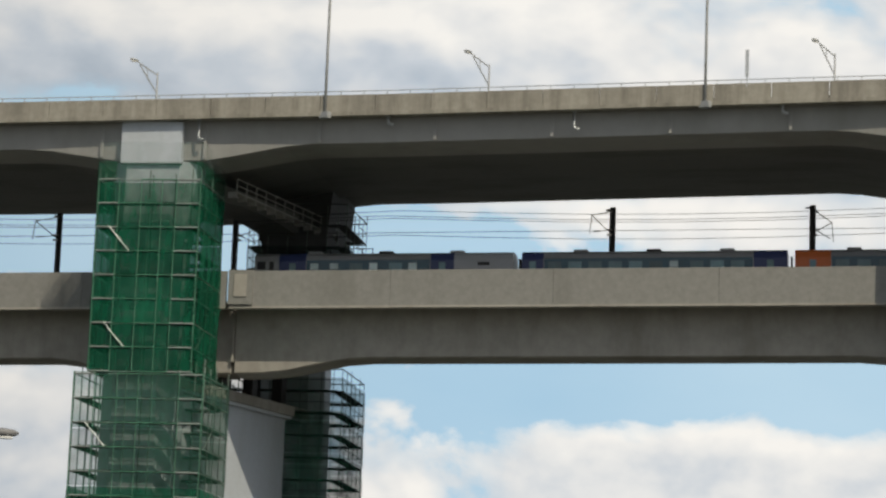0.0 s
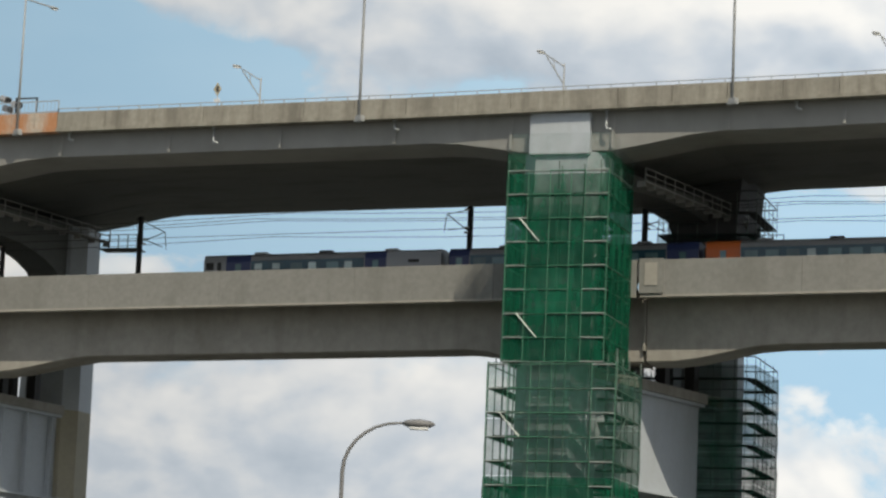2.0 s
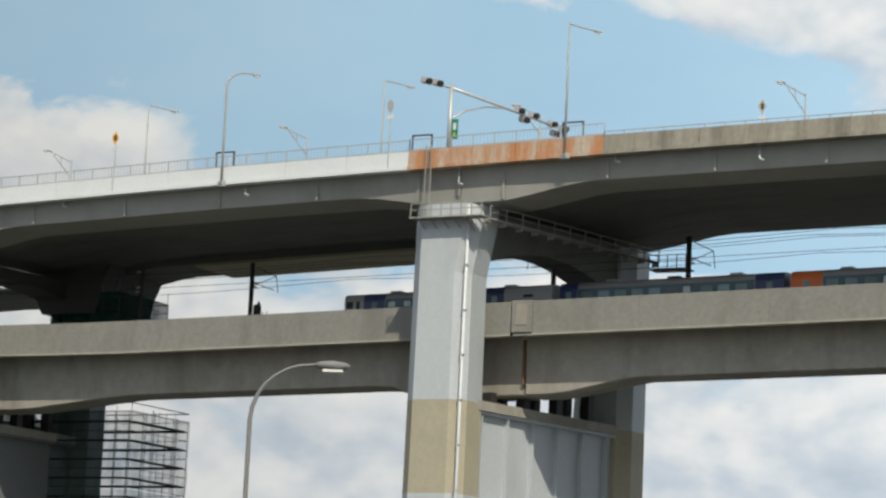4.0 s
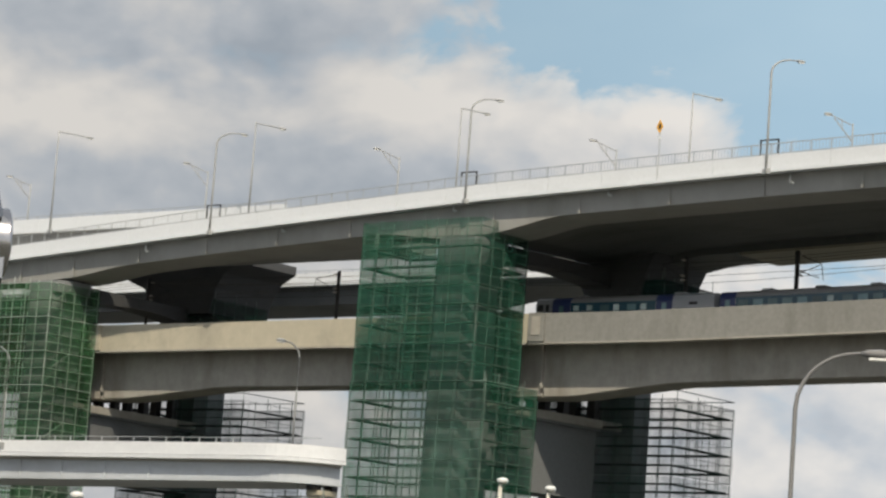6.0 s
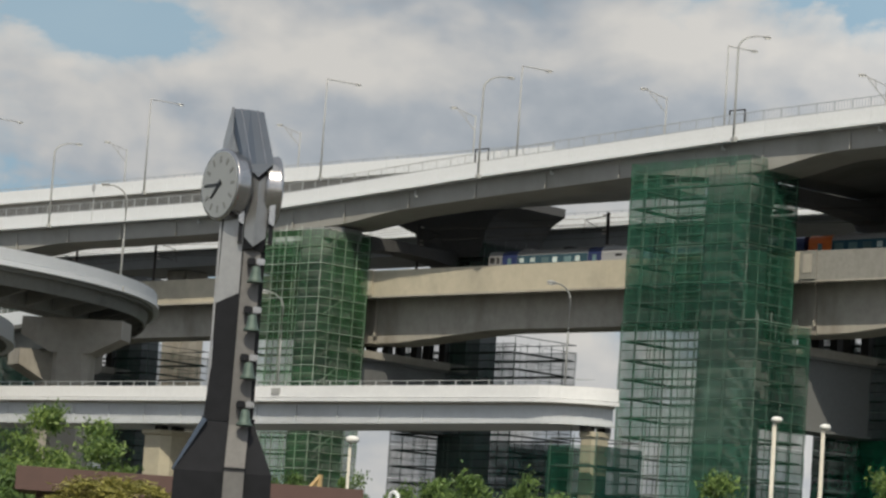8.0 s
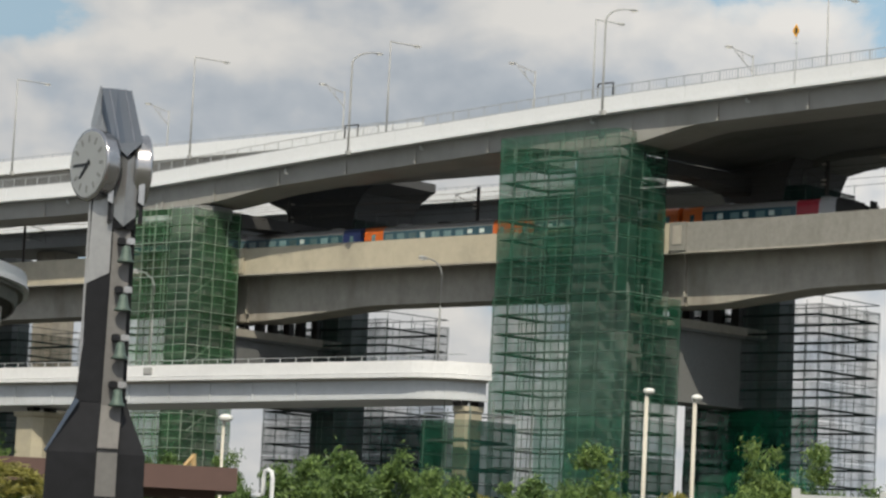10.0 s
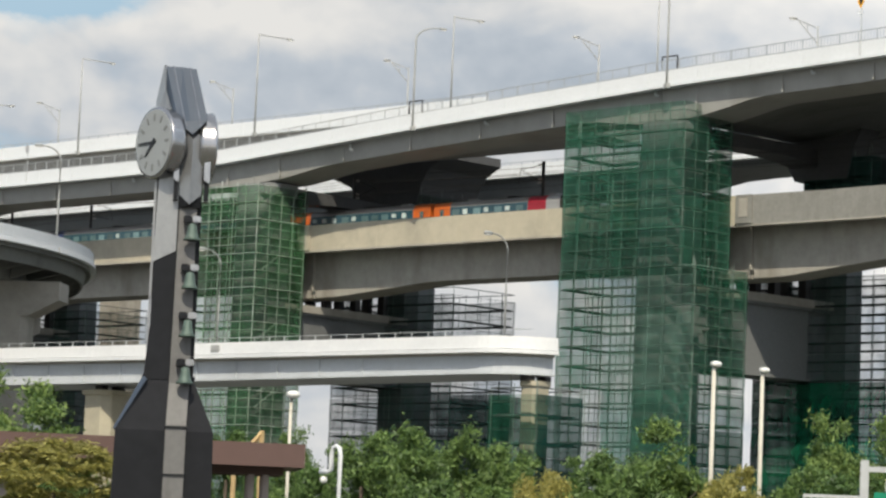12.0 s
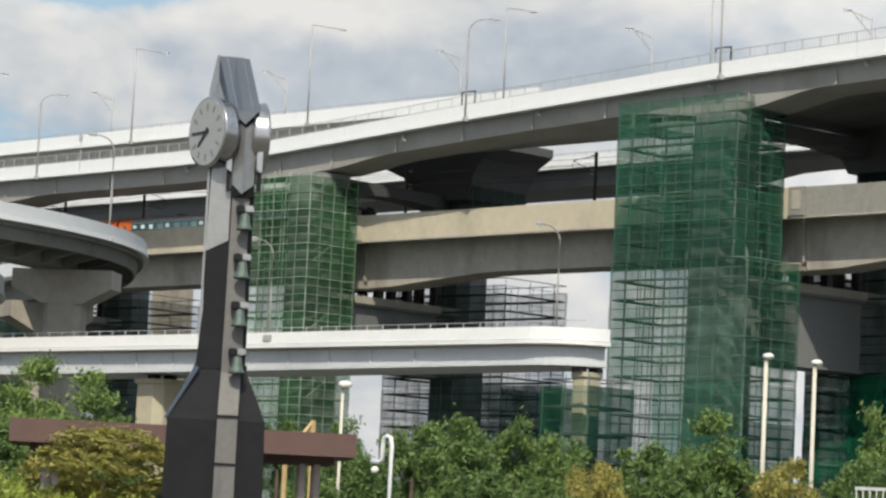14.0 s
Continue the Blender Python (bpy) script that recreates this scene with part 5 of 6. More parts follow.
# flared foot, shaft wings and centre spine
part("foot", slant([[(-0.88, -0.45, 0), (0.88, -0.45, 0), (0.88, 0.75, 0), (-0.88, 0.75, 0)],
                    [(-0.82, -0.42, 3.5), (0.82, -0.42, 3.5), (0.82, 0.7, 3.5), (-0.82, 0.7, 3.5)],
                    [(-0.40, -0.30, 4.40), (0.44, -0.30, 4.40), (0.44, 0.45, 4.40), (-0.40, 0.45, 4.40)]]), TOWER_DARK, tower, "dark polished flared foot")
part("foot_slope", slant([[(-0.825, -0.43, 3.5), (-0.33, -0.43, 4.36), (-0.40, -0.31, 4.42), (-0.86, -0.40, 3.52)],
                          [(-0.825, 0.5, 3.5), (-0.33, 0.5, 4.36), (-0.40, 0.5, 4.42), (-0.86, 0.5, 3.52)]]), TOWER_BLUE, tower)
part("shaft", slant([[(-0.40, -0.28, 4.38), (0.10, -0.28, 4.38), (0.10, 0.42, 4.38), (-0.40, 0.42, 4.38)],
                     [(-0.33, -0.26, 5.3), (0.10, -0.26, 5.3), (0.10, 0.40, 5.3), (-0.33, 0.40, 5.3)],
                     [(-0.33, -0.25, 8.0), (0.10, -0.25, 8.0), (0.10, 0.38, 8.0), (-0.33, 0.38, 8.0)]]), TOWER_DARK, tower)
part("wing_panel", prism([(-0.34, 6.35), (-0.30, 7.9), (0.04, 7.9), (0.04, 6.55)], -0.275, -0.252), TOWER_STEEL, tower)
part("wing_edge", prism([(-0.375, 4.9), (-0.34, 4.9), (-0.335, 7.85), (-0.37, 7.85)], -0.24, 0.38), TOWER_STEEL, tower)
part("spine", slant([[(0.00, -0.52, 0), (0.36, -0.52, 0), (0.36, -0.2, 0), (0.00, -0.2, 0)],
                     [(0.02, -0.50, 3.6), (0.36, -0.50, 3.6), (0.36, -0.2, 3.6), (0.02, -0.2, 3.6)],
                     [(0.04, -0.40, 4.3), (0.38, -0.40, 4.3), (0.38, 0.1, 4.3), (0.04, 0.1, 4.3)],
                     [(0.07, -0.38, 7.3), (0.36, -0.38, 7.3), (0.36, 0.1, 7.3), (0.07, 0.1, 7.3)]]), TOWER_STONE, tower)
part("spine_back", boxed(0.28, 0.44, -0.2, 0.4, 4.3, 7.4), TOWER_DARK, tower)
for z in (1.9, 2.75, 3.55):
    part("seam", boxed(0.0, 0.37, -0.535, -0.515, z, z + 0.03), TOWER_DARK, tower)
part("collar", boxed(-0.42, 0.47, -0.32, 0.46, 4.36, 4.43), TOWER_DARK, tower)
# head: ridged front pillar, cheeks, sloped roof
part("head_core", slant([[(-0.30, -0.2, 7.45), (0.44, -0.2, 7.45), (0.44, 0.5, 7.45), (-0.30, 0.5, 7.45)],
                         [(-0.34, -0.3, 8.75), (0.46, -0.3, 8.75), (0.46, 0.55, 8.75), (-0.34, 0.55, 8.75)]]), TOWER_STONE, tower)
part("front_pillar", slant([[(0.05, -0.42, 7.5), (0.22, -0.56, 7.32), (0.42, -0.42, 7.5), (0.42, -0.2, 7.5), (0.05, -0.2, 7.5)],
                            [(0.05, -0.45, 8.65), (0.24, -0.60, 8.42), (0.44, -0.45, 8.65), (0.44, -0.2, 8.7), (0.05, -0.2, 8.7)]]), TOWER_STEEL, tower)
part("pillar_foot", slant([[(0.06, -0.40, 7.28), (0.23, -0.50, 7.28), (0.41, -0.40, 7.28), (0.41, -0.2, 7.28), (0.06, -0.2, 7.28)],
                           [(0.05, -0.42, 7.49), (0.22, -0.57, 7.31), (0.42, -0.42, 7.49), (0.42, -0.2, 7.49), (0.05, -0.2, 7.49)]]), TOWER_DARK, tower)
for x0, x1 in ((-0.06, 0.03), (0.45, 0.55)):
    part("cheek", prism([(x0, 7.75), (x1, 7.7), (x1, 8.72), (x0, 8.78)], -0.48, -0.15), CHROME, tower)
    part("cheek_foot", prism([(x0 + 0.01, 7.4), (x1 - 0.01, 7.4), (x1 - 0.01, 7.69), (x0 + 0.01, 7.74)], -0.42, -0.15), TOWER_DARK, tower)
part("roof", slant([[(-0.02, -0.55, 8.72), (0.22, -0.62, 8.50), (0.47, -0.50, 8.78), (0.47, 0.55, 8.78), (-0.40, 0.55, 8.85), (-0.36, -0.1, 8.85)],
                    [(-0.28, 0.10, 9.76), (0.0, 0.10, 9.76), (0.24, 0.10, 9.74), (0.24, 0.55, 9.74), (-0.28, 0.55, 9.76), (-0.28, 0.15, 9.76)]]), TOWER_BLUE, tower)
part("roof_cheek", slant([[(-0.42, -0.05, 8.8), (-0.10, -0.5, 8.74), (-0.08, -0.48, 8.74), (-0.40, 0.5, 8.8)],
                          [(-0.42, 0.1, 9.15), (-0.28, -0.2, 9.3), (-0.26, -0.18, 9.3), (-0.40, 0.5, 9.15)],
                          [(-0.31, 0.07, 9.78), (-0.29, 0.06, 9.78), (-0.27, 0.08, 9.78), (-0.29, 0.5, 9.78)]]), TOWER_STEEL, tower)
for u in (0.25, 0.78):
    bm = bmesh.new()
    a = Vector((-0.02, -0.56, 8.72)).lerp(Vector((0.47, -0.52, 8.78)), u) + Vector((0, -0.03, -0.1 if u < 0.5 else -0.12))
    b = Vector((-0.28, 0.09, 9.77)).lerp(Vector((0.24, 0.09, 9.75)), u)
    tube(bm, a, b, 0.012, n=6)
    part("roof_seam", bm, CHROME, tower)


def drum_clock(parent, centre, yaw, face):
    """A drum with a raised rim; its dial looks along local -y turned by yaw."""
    m = pose(*centre, 0, 0, yaw)

    def lay(bm):
        bmesh.ops.transform(bm, matrix=m, verts=bm.verts[:])
        return bm

    n = 48
    bm = bmesh.new()
    prof = [(0.55, 0.0), (0.61, 0.0), (0.625, 0.03), (0.61, 0.06), (0.60, 0.22), (0.57, 0.30)]
    loft(bm, [[(r * math.cos(k * math.tau / n), y - 0.02, r * math.sin(k * math.tau / n)) for k in range(n)] for r, y in prof])
    drum = part("clock_drum", lay(bm), CHROME, parent, "polished steel clock drum", smooth=True)
    bm = bmesh.new()
    loft(bm, [[(0.565 * math.cos(k * math.tau / n), y, 0.565 * math.sin(k * math.tau / n)) for k in range(n)] for y in (-0.034, -0.022)])
    part("dial", lay(bm), DIAL, drum, "white clock dial")
    if face:
        for k in range(12):
            a = k * math.tau / 12
            bm = boxed(-0.024, 0.024, -0.042, -0.035, 0.37, 0.49)
            bmesh.ops.transform(bm, matrix=Matrix.Rotation(-a, 4, "Y"), verts=bm.verts[:])
            part("numeral_bar", lay(bm), STEEL_DULL, drum)
        for a, ln, w in ((math.radians(270), 0.47, 0.025), (math.radians(226), 0.33, 0.04)):
            bm = bmesh.new()
            loft(bm, [[(-w, y, -0.08), (w, y, -0.08), (w * 0.5, y, ln), (-w * 0.5, y, ln)] for y in (-0.052, -0.044)])
            bmesh.ops.transform(bm, matrix=Matrix.Rotation(a, 4, "Y"), verts=bm.verts[:])
            part("pointer", lay(bm), TOWER_DARK, drum)
    return drum


drum_clock(tower, (-0.40, -0.32, 8.37), -59.0, True)
drum_clock(tower, (0.52, 0.06, 8.36), 101.0, False)
for j, z in enumerate((7.02, 6.20, 5.39, 4.60)):
    br = part("bell_bracket", boxed(0.30, 0.44, -0.58, -0.42, z, z + 0.11, 0.015), CHROME, tower)
    part("striker_box", boxed(0.14, 0.29, -0.60, -0.42, z - 0.02, z + 0.11, 0.02), TOWER_DARK, br)
    bm = bmesh.new()
    n = 20
    prof = [(0.02, -0.02), (0.07, -0.04), (0.085, -0.14), (0.105, -0.24), (0.145, -0.29), (0.138, -0.31), (0.07, -0.29)]
    loft(bm, [[(0.30 + r * math.cos(k * math.tau / n), -0.56 + r * math.sin(k * math.tau / n), z + h) for k in range(n)] for r, h in prof])
    part("bell", bm, VERDIGRIS, tower, "green bronze bell", smooth=True)

# ---------------------------------------------------------------- shelter
BROWN = surface("brown painted fascia", (0.095, 0.055, 0.048), 0.6, stain=(0.07, 0.042, 0.037), stain_scale=(0.6, 0.6, 1.2), grain=(0.92, 1.06))
PINKGREY = surface("pinkish concrete post", (0.36, 0.31, 0.29), 0.8, grain=(0.9, 1.08))
shelter = thing("shelter", "flat-roofed shelter with brown fascia on slim posts", "shelter", (-49.47, 37.37, 0), math.degrees(math.atan2(43.0 - 37.37, -44.66 + 49.47)))
part("roof_slab", boxed(0.05, 7.35, 0.05, 3.4, 3.38, 3.80), BROWN, shelter)
for y0, y1 in ((0.0, 0.05), (3.4, 3.45)):
    part("fascia", boxed(0, 7.4, y0, y1, 3.36, 3.86), BROWN, shelter)
for x0, x1 in ((0.0, 0.05), (7.35, 7.4)):
    part("fascia", boxed(x0, x1, 0.05, 3.4, 3.36, 3.86), BROWN, shelter)
part("soffit_beam", boxed(0.4, 7.0, 0.9, 1.1, 3.2, 3.38), BROWN, shelter)
part("soffit_beam", boxed(0.4, 7.0, 2.4, 2.6, 3.2, 3.38), BROWN, shelter)
for x in (0.75, 0.98, 6.3, 6.62):
    for y in (0.95, 2.45):
        part("post", boxed(x - 0.07, x + 0.07, y - 0.07, y + 0.07, 0, 3.2, 0.01), PINKGREY, shelter)

# ---------------------------------------------------------------- planting
def leaf_material(name, dark, light):
    m, t, out = nodes_of(name)
    p = t.nodes.new("ShaderNodeBsdfPrincipled")
    p.inputs["Roughness"].default_value = 0.55
    tr = t.nodes.new("ShaderNodeBsdfTranslucent")
    geo = t.nodes.new("ShaderNodeNewGeometry")
    col = mix_node(t, "MIX", ramp_node(t, geo.outputs["Random Per Island"], [(0.0, (0, 0, 0)), (1.0, (1, 1, 1))]), dark, light)
    info = t.nodes.new("ShaderNodeObjectInfo")
    col = mix_node(t, "MULTIPLY", 1.0, col, ramp_node(t, info.outputs["Random"], [(0.0, (0.75, 0.8, 0.75)), (1.0, (1.2, 1.15, 1.1))]))
    t.links.new(col, p.inputs["Base Color"])
    t.links.new(col, tr.inputs["Color"])
    mx = t.nodes.new("ShaderNodeMixShader")
    mx.inputs[0].default_value = 0.3
    t.links.new(p.outputs[0], mx.inputs[1])
    t.links.new(tr.outputs[0], mx.inputs[2])
    t.links.new(mx.outputs[0], out.inputs["Surface"])
    return m


LEAF = {"b": leaf_material("broad dark leaves", (0.04, 0.085, 0.026), (0.17, 0.27, 0.075)),
        "y": leaf_material("yellowing leaves", (0.18, 0.18, 0.05), (0.46, 0.42, 0.12)),
        "c": leaf_material("pine needles", (0.045, 0.10, 0.03), (0.24, 0.34, 0.09)),
        "h": leaf_material("bright hedge leaves", (0.17, 0.23, 0.04), (0.42, 0.50, 0.10))}
BARK = surface("rough bark", (0.10, 0.08, 0.06), 0.95, grain=(0.7, 1.2), grain_scale=12)


def crown_mesh(kind, seed, leaf=0.048, clumps=84, per=180):
    """Leaf clumps through a unit crown (height 1, half width 0.5), thinner inside and ragged outside."""
    rnd = random.Random(seed)
    verts, faces = [], []
    for c in range(clumps):
        while True:
            x, y, z = rnd.uniform(-1, 1), rnd.uniform(-1, 1), rnd.uniform(0, 1)
            if kind == "c":
                r = 0.95 * (1 - z) ** 0.72 + 0.07
                tier = 0.75 + 0.25 * math.sin(z * 22 + 2 * x)
                ok = math.hypot(x, y) < r * tier and math.hypot(x, y) > r * 0.2
            else:
                w = 0.75 + 0.35 * noise.noise((x * 1.7 + seed, y * 1.7, z * 2.2))
                q = (x * x + y * y) / (w * w) + ((z - 0.45) / 0.55) ** 2
                ok = 0.45 < q < 1.0
            if ok:
                break
        spread = rnd.uniform(0.045, 0.09) * (1.0 if kind == "c" else 1.0)
        for k in range(per):
            d = Vector((rnd.gauss(0, 1), rnd.gauss(0, 1), rnd.gauss(0, 0.7))) * spread
            p = Vector((x * 0.5, y * 0.5, z)) + d * 0.6
            u = Vector((rnd.uniform(-1, 1), rnd.uniform(-1, 1), rnd.uniform(-0.2, 1.1))).normalized()
            v = u.cross(Vector((rnd.uniform(-1, 1), rnd.uniform(-1, 1), rnd.uniform(-1, 1)))).normalized()
            s = leaf * rnd.uniform(0.3, 0.65) * (0.85 if kind == "c" else 1.0)
            n = len(verts)
            verts += [p - u * s, p + v * s * 0.3, p + u * s, p - v * s * 0.3]
            faces.append((n, n + 1, n + 2, n + 3))
    me = bpy.data.meshes.new("crown")
    me.from_pydata([tuple(p) for p in verts], [], faces)
    me.materials.append(LEAF[kind])
    return me


SMALL = {k: [crown_mesh(k, 7 * j + ord(k) + 50, 0.075, 70, 60) for j in range(2)] for k in "byh"}
CROWNS = {k: [crown_mesh(k, 11 * j + ord(k), clumps=180 if k == "c" else 92) for j in range(3)] for k in "byc"}
LIMB = bmesh.new()
tube(LIMB, (0, 0, 0), (0, 0, 1), 1.0, 0.45, 7)
LIMB_ME = bpy.data.meshes.new("limb")
LIMB.to_mesh(LIMB_ME)
LIMB.free()
LIMB_ME.materials.append(BARK)
TREE_LABEL = {"b": "dense dark green broadleaf tree in the planted belt", "y": "yellow-green thinning tree in the planted belt", "c": "pointed pine with ragged needle tiers"}


def tree(x, y, top, width, kind, seed, bare=None):
    rnd = random.Random(seed)
    t = thing("tree", TREE_LABEL[kind], "tree", (x, y, 0), rnd.uniform(0, 360), group="trees of the planted belt")
    low = top * (bare or (0.12 if kind != "c" else 0.14))
    share("trunk", LIMB_ME, t, Matrix.Diagonal((0.13, 0.13, top * 0.7, 1)))
    for k in range(5):
        a = rnd.uniform(0, math.tau)
        z = top * rnd.uniform(0.25, 0.5)
        lean = pose(0, 0, z, 0, rnd.uniform(35, 60), math.degrees(a))
        share("limb", LIMB_ME, t, lean @ Matrix.Diagonal((0.05, 0.05, width * 0.45, 1)))
    share("crown", CROWNS[kind][seed % 3], t, pose(0, 0, low) @ Matrix.Diagonal((width * 1.25, width * 1.25, top - low, 1)))
    return t


TREES = [
    (-91.1, 70.0, 8.2, 5.2, 'c'), (-93.4, 70.4, 7.8, 4.6, 'c'), (-87.9, 70.0, 7.6, 5.4, 'c'), (-85.6, 69.0, 6.8, 5.0, 'c'), (-95.7, 70.5, 6.9, 5.0, 'c'), (-54.2, 40.6, 3.85, 2.6, 'b'), (-52.6, 41.0, 3.3, 2.2, 'y'), (-64.3, 47.6, 4.6, 2.9, 'b'), (-62.0, 47.3, 4.3, 2.2, 'b'),
    (-73.9, 67.4, 5.6, 2.2, 'b'), (-75.9, 72.5, 6.5, 2.7, 'c'), (-66.2, 68.1, 5.7, 3.5, 'b'), (-65.0, 65.1, 5.3, 2.9, 'b'),
    (-66.1, 71.0, 5.8, 3.2, 'b'), (-61.0, 59.2, 4.0, 2.7, 'b'), (-64.3, 71.3, 5.3, 2.6, 'b'), (-56.8, 64.5, 4.2, 2.2, 'y'), (-59.6, 70.1, 5.0, 3.1, 'b'),
    (-62.9, 77.8, 6.6, 4.4, 'c'), (-57.2, 69.5, 4.8, 2.8, 'b'), (-56.1, 72.9, 4.8, 2.9, 'y'), (-53.1, 72.7, 4.8, 2.6, 'b'), (-55.5, 77.1, 7.3, 3.4, 'c'),
    (-55.2, 79.8, 6.8, 3.4, 'c'), (-50.8, 71.8, 4.5, 3.5, 'b'), (-52.7, 79.1, 5.2, 3.7, 'b'), (-51.2, 80.0, 5.5, 3.7, 'b'), (-69.2, 49.3, 4.5, 3.3, 'b'),
    (-90.6, 62.4, 6.4, 3.2, 'c'), (-55.1, 58.0, 3.6, 2.7, 'b'), (-52.7, 57.5, 3.5, 2.5, 'b'), (-54.8, 51.2, 3.3, 2.0, 'b'), (-75.0, 49.8, 4.5, 3.5, 'b'),
    (-49.7, 81.0, 5.2, 4.1, 'b'),
]
for k, (x, y, top, w, kind) in enumerate(TREES):
    tree(x, y, top, w, kind, k)
tree(-45.1, 36.5, 3.62, 2.9, 'y', 61, 0.56)
rnd = random.Random(77)
# second rank that closes the belt
for k in range(16):
    u = k / 15
    x, y = -100 + 58 * u + rnd.uniform(-1, 1), 62 + 26 * u + rnd.uniform(-1.5, 1.5)
    tree(x, y, rnd.uniform(3.2, 4.2), rnd.uniform(3.0, 4.0), rnd.choice("bbby"), 100 + k)
# clipped shrubs along the front of the belt
for k in range(34):
    u = k / 33
    x, y = -62 + 21 * u + rnd.uniform(-0.6, 0.6), 42.5 + 20 * u + rnd.uniform(-0.8, 0.8)
    s = thing("shrub", "low rounded green shrub in the planted belt", "shrub", (x, y, 0), rnd.uniform(0, 360), group="shrubs of the planted belt")
    w = rnd.uniform(1.7, 2.4)
    share("foliage", SMALL[rnd.choice("bbby")][k % 2], s, pose(0, 0, -0.1) @ Matrix.Diagonal((w, w, rnd.uniform(1.9, 2.5), 1)))
    share("stem", LIMB_ME, s, Matrix.Diagonal((0.06, 0.06, 1.0, 1)))

# bright hedge in the foreground and clipped bushes by the shelter
for k in range(12):
    x, y = -48.6 + 0.62 * k, 35.6 + rnd.uniform(-0.4, 0.4)
    s = thing("hedge_bush", "bright yellow-green hedge bush in the planting", "shrub", (x, y, 0), rnd.uniform(0, 360), group="hedge bushes")
    w = rnd.uniform(1.2, 1.7)
    share("foliage", SMALL["h"][k % 2], s, pose(0, 0, -0.1) @ Matrix.Diagonal((w, w, 2.85 - 0.07 * k + rnd.uniform(-0.15, 0.15), 1)))
    share("stem", LIMB_ME, s, Matrix.Diagonal((0.05, 0.05, 1.0, 1)))
for k in range(4):
    s = thing("clipped_bush", "clipped upright green bush beside the shelter", "shrub", (-51.4 + 0.95 * k, 41.6, 0), 30.0 * k, group="clipped bushes")
    share("foliage", SMALL["h" if k % 2 else "b"][k % 2], s, pose(0, 0, -0.1) @ Matrix.Diagonal((1.1, 1.1, 2.75, 1)))
    share("stem", LIMB_ME, s, Matrix.Diagonal((0.05, 0.05, 1.0, 1)))

# ---------------------------------------------------------------- lamps and small things near the viewer
def near_lamp(x, y, h, reach, turn, label):
    return street_lamp(x, y, 0, h, reach, 1, "curved", label, 0.062, turn, foot=False, metal=POLE_GREY)


near_lamp(-25.6, 72.6, 9.75, 2.0, -71, "grey roadside lamp with long curved arm")
near_lamp(-37.4, 59.1, 10.15, 1.95, -60, "grey roadside lamp with long curved arm")
CREAM = surface("cream pole paint", (0.55, 0.53, 0.46), 0.5, grain=(0.94, 1.04))
for x, y, h, r in ((-59.8, 76.4, 8.4, 0.09), (-60.3, 79.75, 8.45, 0.09), (-57.95, 55.15, 5.9, 0.055)):
    s = thing("post_lamp", "cream post with a flat mushroom lamp head", "street lamp", (x, y, 0), group="post lamps")
    bm = bmesh.new()
    tube(bm, (0, 0, 0), (0, 0, h - 0.12), r, r * 0.75, 12)
    part("pole", bm, CREAM, s, smooth=True)
    bm = bmesh.new()
    n = 20
    loft(bm, [[(0.08 + r * math.cos(k * math.tau / n), r * math.sin(k * math.tau / n), h + z) for k in range(n)] for r, z in ((0.08, -0.13), (0.17, -0.08), (0.2, 0.0), (0.15, 0.06), (0.05, 0.09))])
    part("lamp_head", bm, LAMP_GLASS, s, smooth=True)
    part("access_hatch", boxed(-0.05, 0.05, -r - 0.03, -r * 0.8, 1.0, 1.5), GALV, s)
elbow = thing("vent_pipe", "white vent pipe with a return bend", "vent pipe", (-53.45, 52.6, 0))
bm = bmesh.new()
bent(bm, [(0.12, 0, 0), (0.12, 0, 4.1), (0.08, 0, 4.28), (-0.04, 0, 4.33), (-0.16, 0, 4.28), (-0.2, 0, 4.1), (-0.2, 0, 3.72), (-0.3, 0, 3.66), (-0.6, 0, 3.66)], 0.06, 0.06, 10)
part("pipe", bm, WHITE_PAR, elbow, smooth=True)
bm = bmesh.new()
bmesh.ops.create_uvsphere(bm, u_segments=14, v_segments=8, radius=0.1, matrix=Matrix.Translation((-0.46, 0, 3.45)))
part("globe", bm, LAMP_GLASS, elbow, smooth=True)
for x, y in ((-47.2, 36.0), (-43.6, 37.4)):
    g = thing("garden_lamp", "white garden lamp on a short post", "garden lamp", (x, y, 0), group="garden lamps")
    part("post", boxed(-0.035, 0.035, -0.035, 0.035, 0, 2.1, 0.008), WHITE_PAR, g)
    part("cap", boxed(-0.1, 0.1, -0.08, 0.08, 2.1, 2.19, 0.02), WHITE_PAR, g)
post_r = thing("warning_post", "red and white warning post", "post", (-53.4, 50.2, 0))
part("post", boxed(-0.08, 0.08, -0.08, 0.08, 0, 2.05), TRAIN_RED, post_r)
part("reflector", boxed(-0.17, -0.09, -0.1, 0.1, 1.75, 2.15), TRAIN_ORANGE, post_r)
hoop = thing("barrier_hoop", "white tubular barrier hoop", "barrier", (-39.2, 35.6, 0), 49)
bm = bmesh.new()
bent(bm, [(-0.5, 0, 0), (-0.5, 0, 2.0), (-0.44, 0, 2.07), (0.0, 0, 2.08), (0.44, 0, 2.07), (0.5, 0, 2.0), (0.5, 0, 0)], 0.05, 0.05, 8)
part("tube", bm, WHITE_PAR, hoop, smooth=True)
part("cross_bar", boxed(-0.5, 0.5, -0.03, 0.03, 1.84, 1.9), WHITE_PAR, hoop)
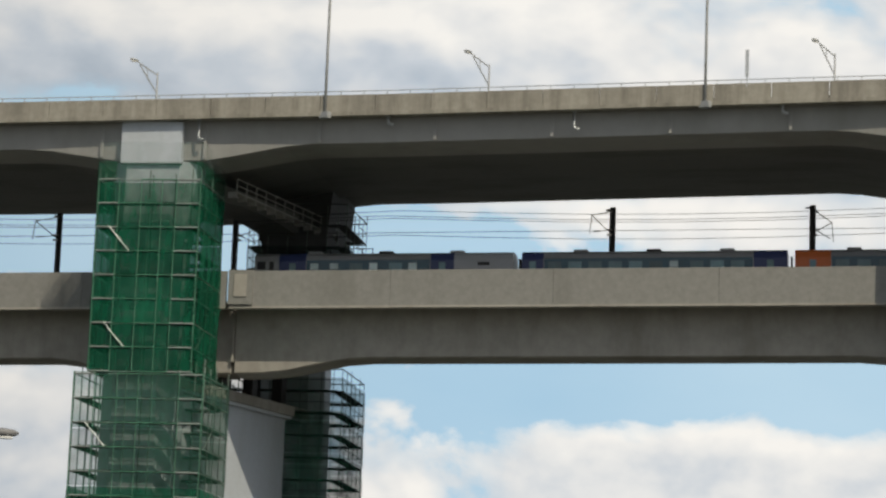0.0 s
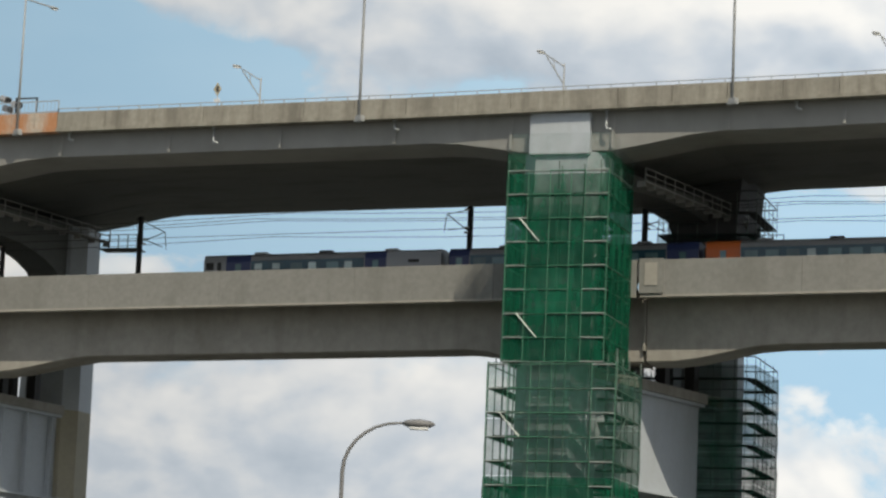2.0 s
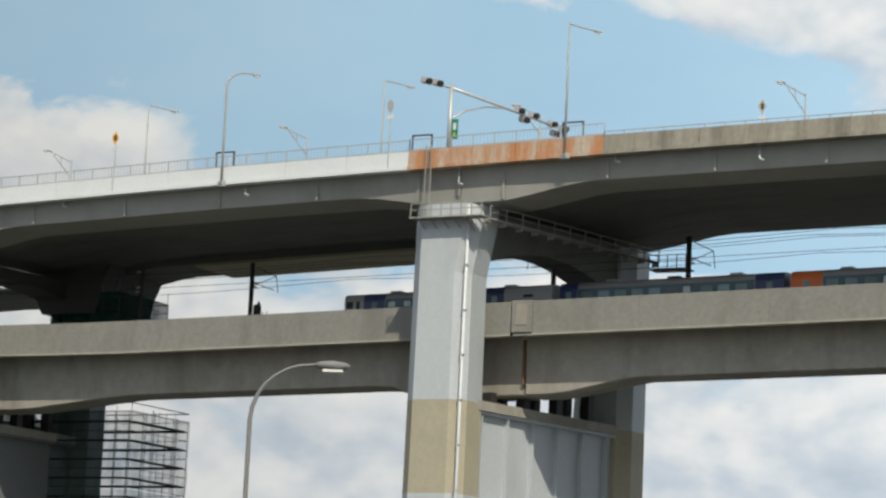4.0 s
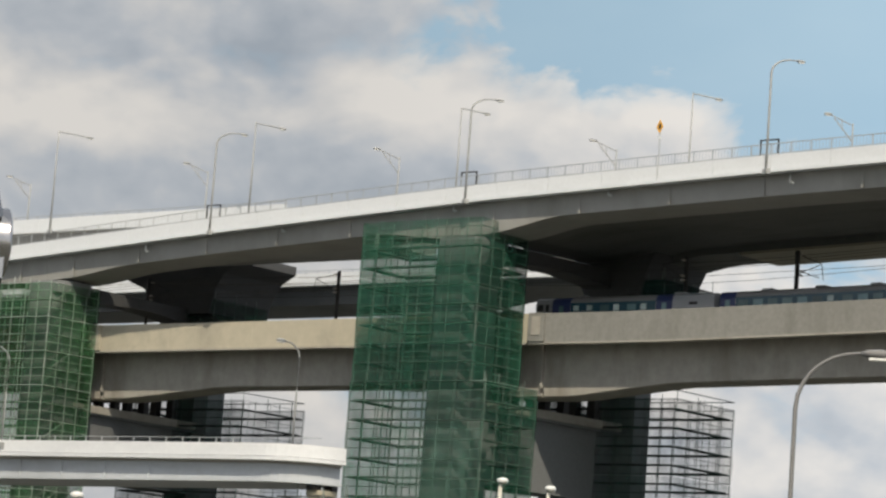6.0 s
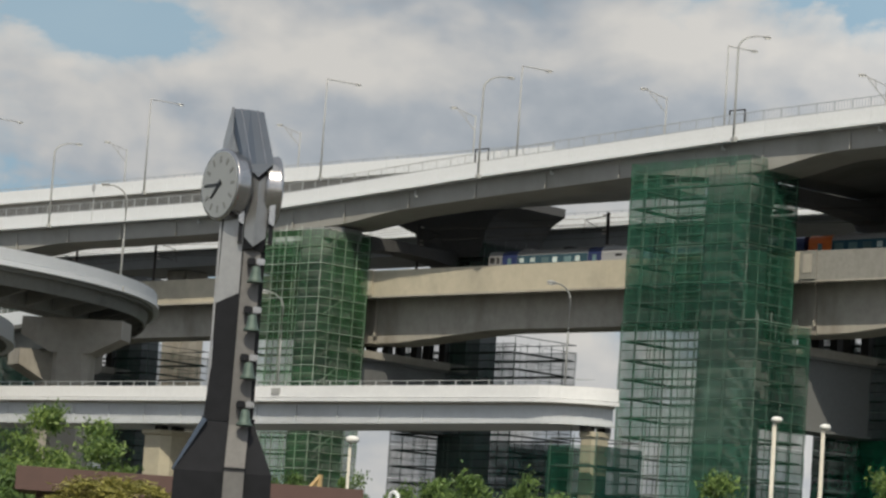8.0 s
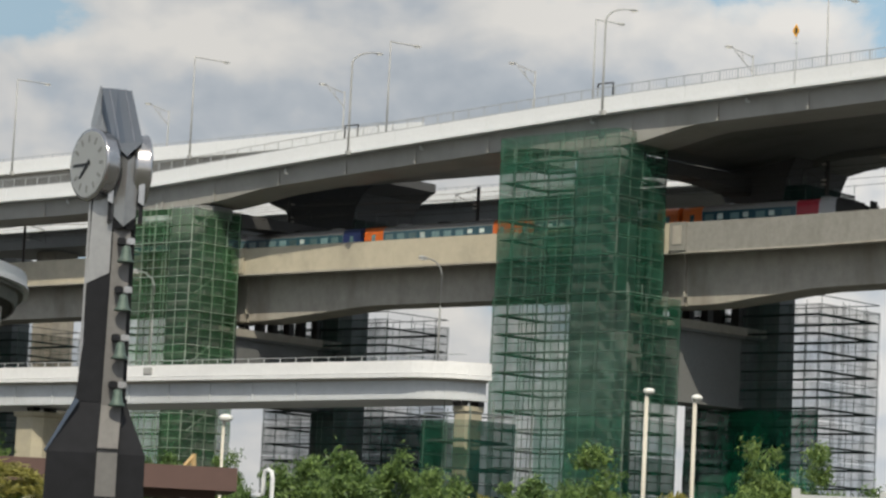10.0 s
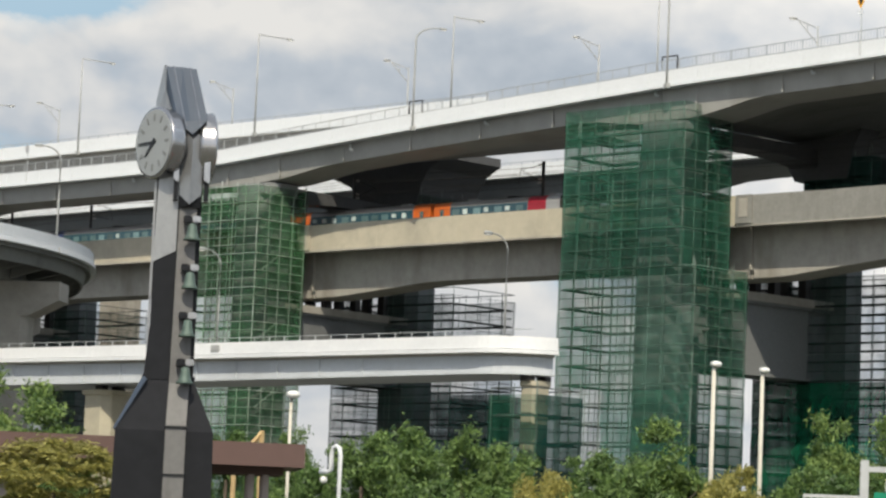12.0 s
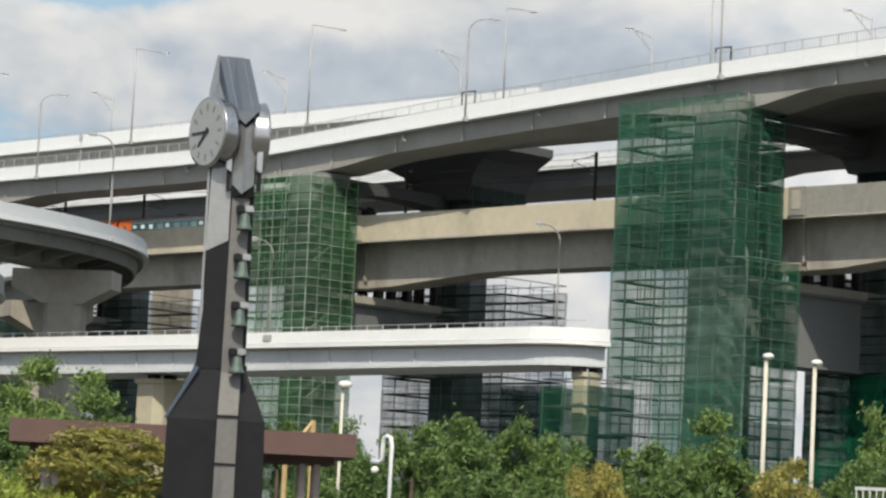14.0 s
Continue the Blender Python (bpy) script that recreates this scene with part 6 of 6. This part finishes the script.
# green direction sign and guard frame
frame_t = math.degrees(math.atan2(61.6, -42.78)) - 90
sg = thing("direction_sign", "green direction sign before a grey steel frame", "road sign", (-42.78, 61.6, 0), frame_t)
part("plate", boxed(-0.1, 1.6, -0.2, -0.12, 2.2, 3.68, 0.02), SIGN_GREEN, sg, "green plate with white marks")
part("mark", boxed(0.15, 0.3, -0.215, -0.205, 3.34, 3.4), WHITE_PAR, sg)
part("mark", boxed(0.72, 0.86, -0.215, -0.205, 3.1, 3.5), WHITE_PAR, sg)
for x in (-0.35, 1.9):
    part("post", boxed(x - 0.11, x + 0.11, -0.1, 0.12, 0, 4.5, 0.02), GALV, sg)
part("beam", boxed(-0.24, 1.79, -0.06, 0.08, 4.2, 4.34), GALV, sg)
part("inner_frame", boxed(0.2, 1.79, -0.04, 0.02, 3.95, 4.05), WHITE_PAR, sg)
part("inner_frame", boxed(0.2, 0.3, -0.04, 0.02, 3.6, 3.95), WHITE_PAR, sg)
part("guard_rail", boxed(-1.9, -0.46, -0.06, 0.0, 3.5, 3.58), GALV, sg)
for k in range(9):
    part("guard_bar", boxed(-1.88 + k * 0.17, -1.84 + k * 0.17, -0.05, -0.01, 2.3, 3.5), GALV, sg)
part("guard_foot", boxed(-1.9, -0.46, -0.06, 0.0, 2.24, 2.3), GALV, sg)
part("guard_post", boxed(-1.9, -1.8, -0.06, 0.04, 0, 2.24), GALV, sg)

easel = thing("timber_frame", "pale timber triangular frame standing behind the shelter", "timber frame", (-52.2, 48.6, 0), 49)
TIMBER = surface("pale sawn timber", (0.50, 0.36, 0.18), 0.75, grain=(0.85, 1.1), grain_scale=6)
for a, b in (((-0.55, 0, 0.0), (-0.55, 0, 3.55)), ((-0.6, 0, 3.55), (0.1, 0, 4.45)), ((0.1, 0, 0.0), (0.1, 0, 4.5)), ((-0.6, 0, 3.6), (0.12, 0, 3.6))):
    bm = bmesh.new()
    tube(bm, a, b, 0.06, n=4)
    part("beam", bm, TIMBER, easel)


def van():
    """A red van parked beside the planting."""
    v = thing("van", "red van with dark windows parked by the planting", "van", (-27.1, 35.9, 0), 37.0)
    paint = surface("glossy red van paint", (0.50, 0.03, 0.05), 0.25, grain=(0.96, 1.03))
    side = [(-2.3, 0.35), (2.2, 0.35), (2.35, 0.9), (2.1, 1.15), (1.55, 1.86), (1.2, 1.96), (-2.2, 1.97), (-2.35, 1.8)]
    bm = bmesh.new()
    loft(bm, [[(x, y, z) for x, z in side] for y in (-0.88, 0.88)])
    bmesh.ops.bevel(bm, geom=bm.edges[:], offset=0.05, segments=2, affect="EDGES")
    body = part("body", bm, paint, v)
    for y in (-0.9, 0.885):
        for x0, x1 in ((-2.1, -0.8), (-0.7, 0.4), (0.5, 1.35)):
            part("window", boxed(x0, x1, y, y + 0.015, 1.2, 1.8), PANE, body)
    for x in (-1.5, 1.5):
        for y in (-0.92, 0.72):
            bm = bmesh.new()
            tube(bm, (x, y, 0.34), (x, y + 0.2, 0.34), 0.34, n=20)
            w = part("wheel", bm, BLACK, v)
            bm = bmesh.new()
            tube(bm, (x, y - 0.01, 0.34), (x, y + 0.21, 0.34), 0.2, n=16)
            part("rim", bm, GALV, w)
    for y in (-0.7, 0.45):
        part("headlight", boxed(2.28, 2.37, y, y + 0.25, 0.7, 0.88), LAMP_GLASS, v)
    return v


van()


# ---------------------------------------------------------------- what moves
def train_head(t):
    """Where the leading end stands along the deck."""
    return 1.0074 * float(np.interp(t, [0.0, 5.8, 9.5, 11.0, 12.5, 14.0], [-49.0, -157.7, -232.6, -262.0, -291.7, -320.5]))


def motions():
    times = [0.0, 1.0, 2.0, 3.0, 4.0, 5.0, 5.8, 6.5, 7.5, 8.5, 9.5, 10.25, 11.0, 11.75, 12.5, 13.25, 14.0]
    for k, c in enumerate(cars):
        rows = []
        for t in times:
            x = train_head(t) + k * CAR_GAP
            za, zb = rise(x), rise(x + CAR)
            tilt = -math.degrees(math.atan2(zb - za, CAR))
            rows.append((t, pose(*(farther(RAIL) @ Vector((x, 213.0, WALL_BOT + 1.4 + za))), 0, tilt, 0)))
        walk(c, rows)


motions()
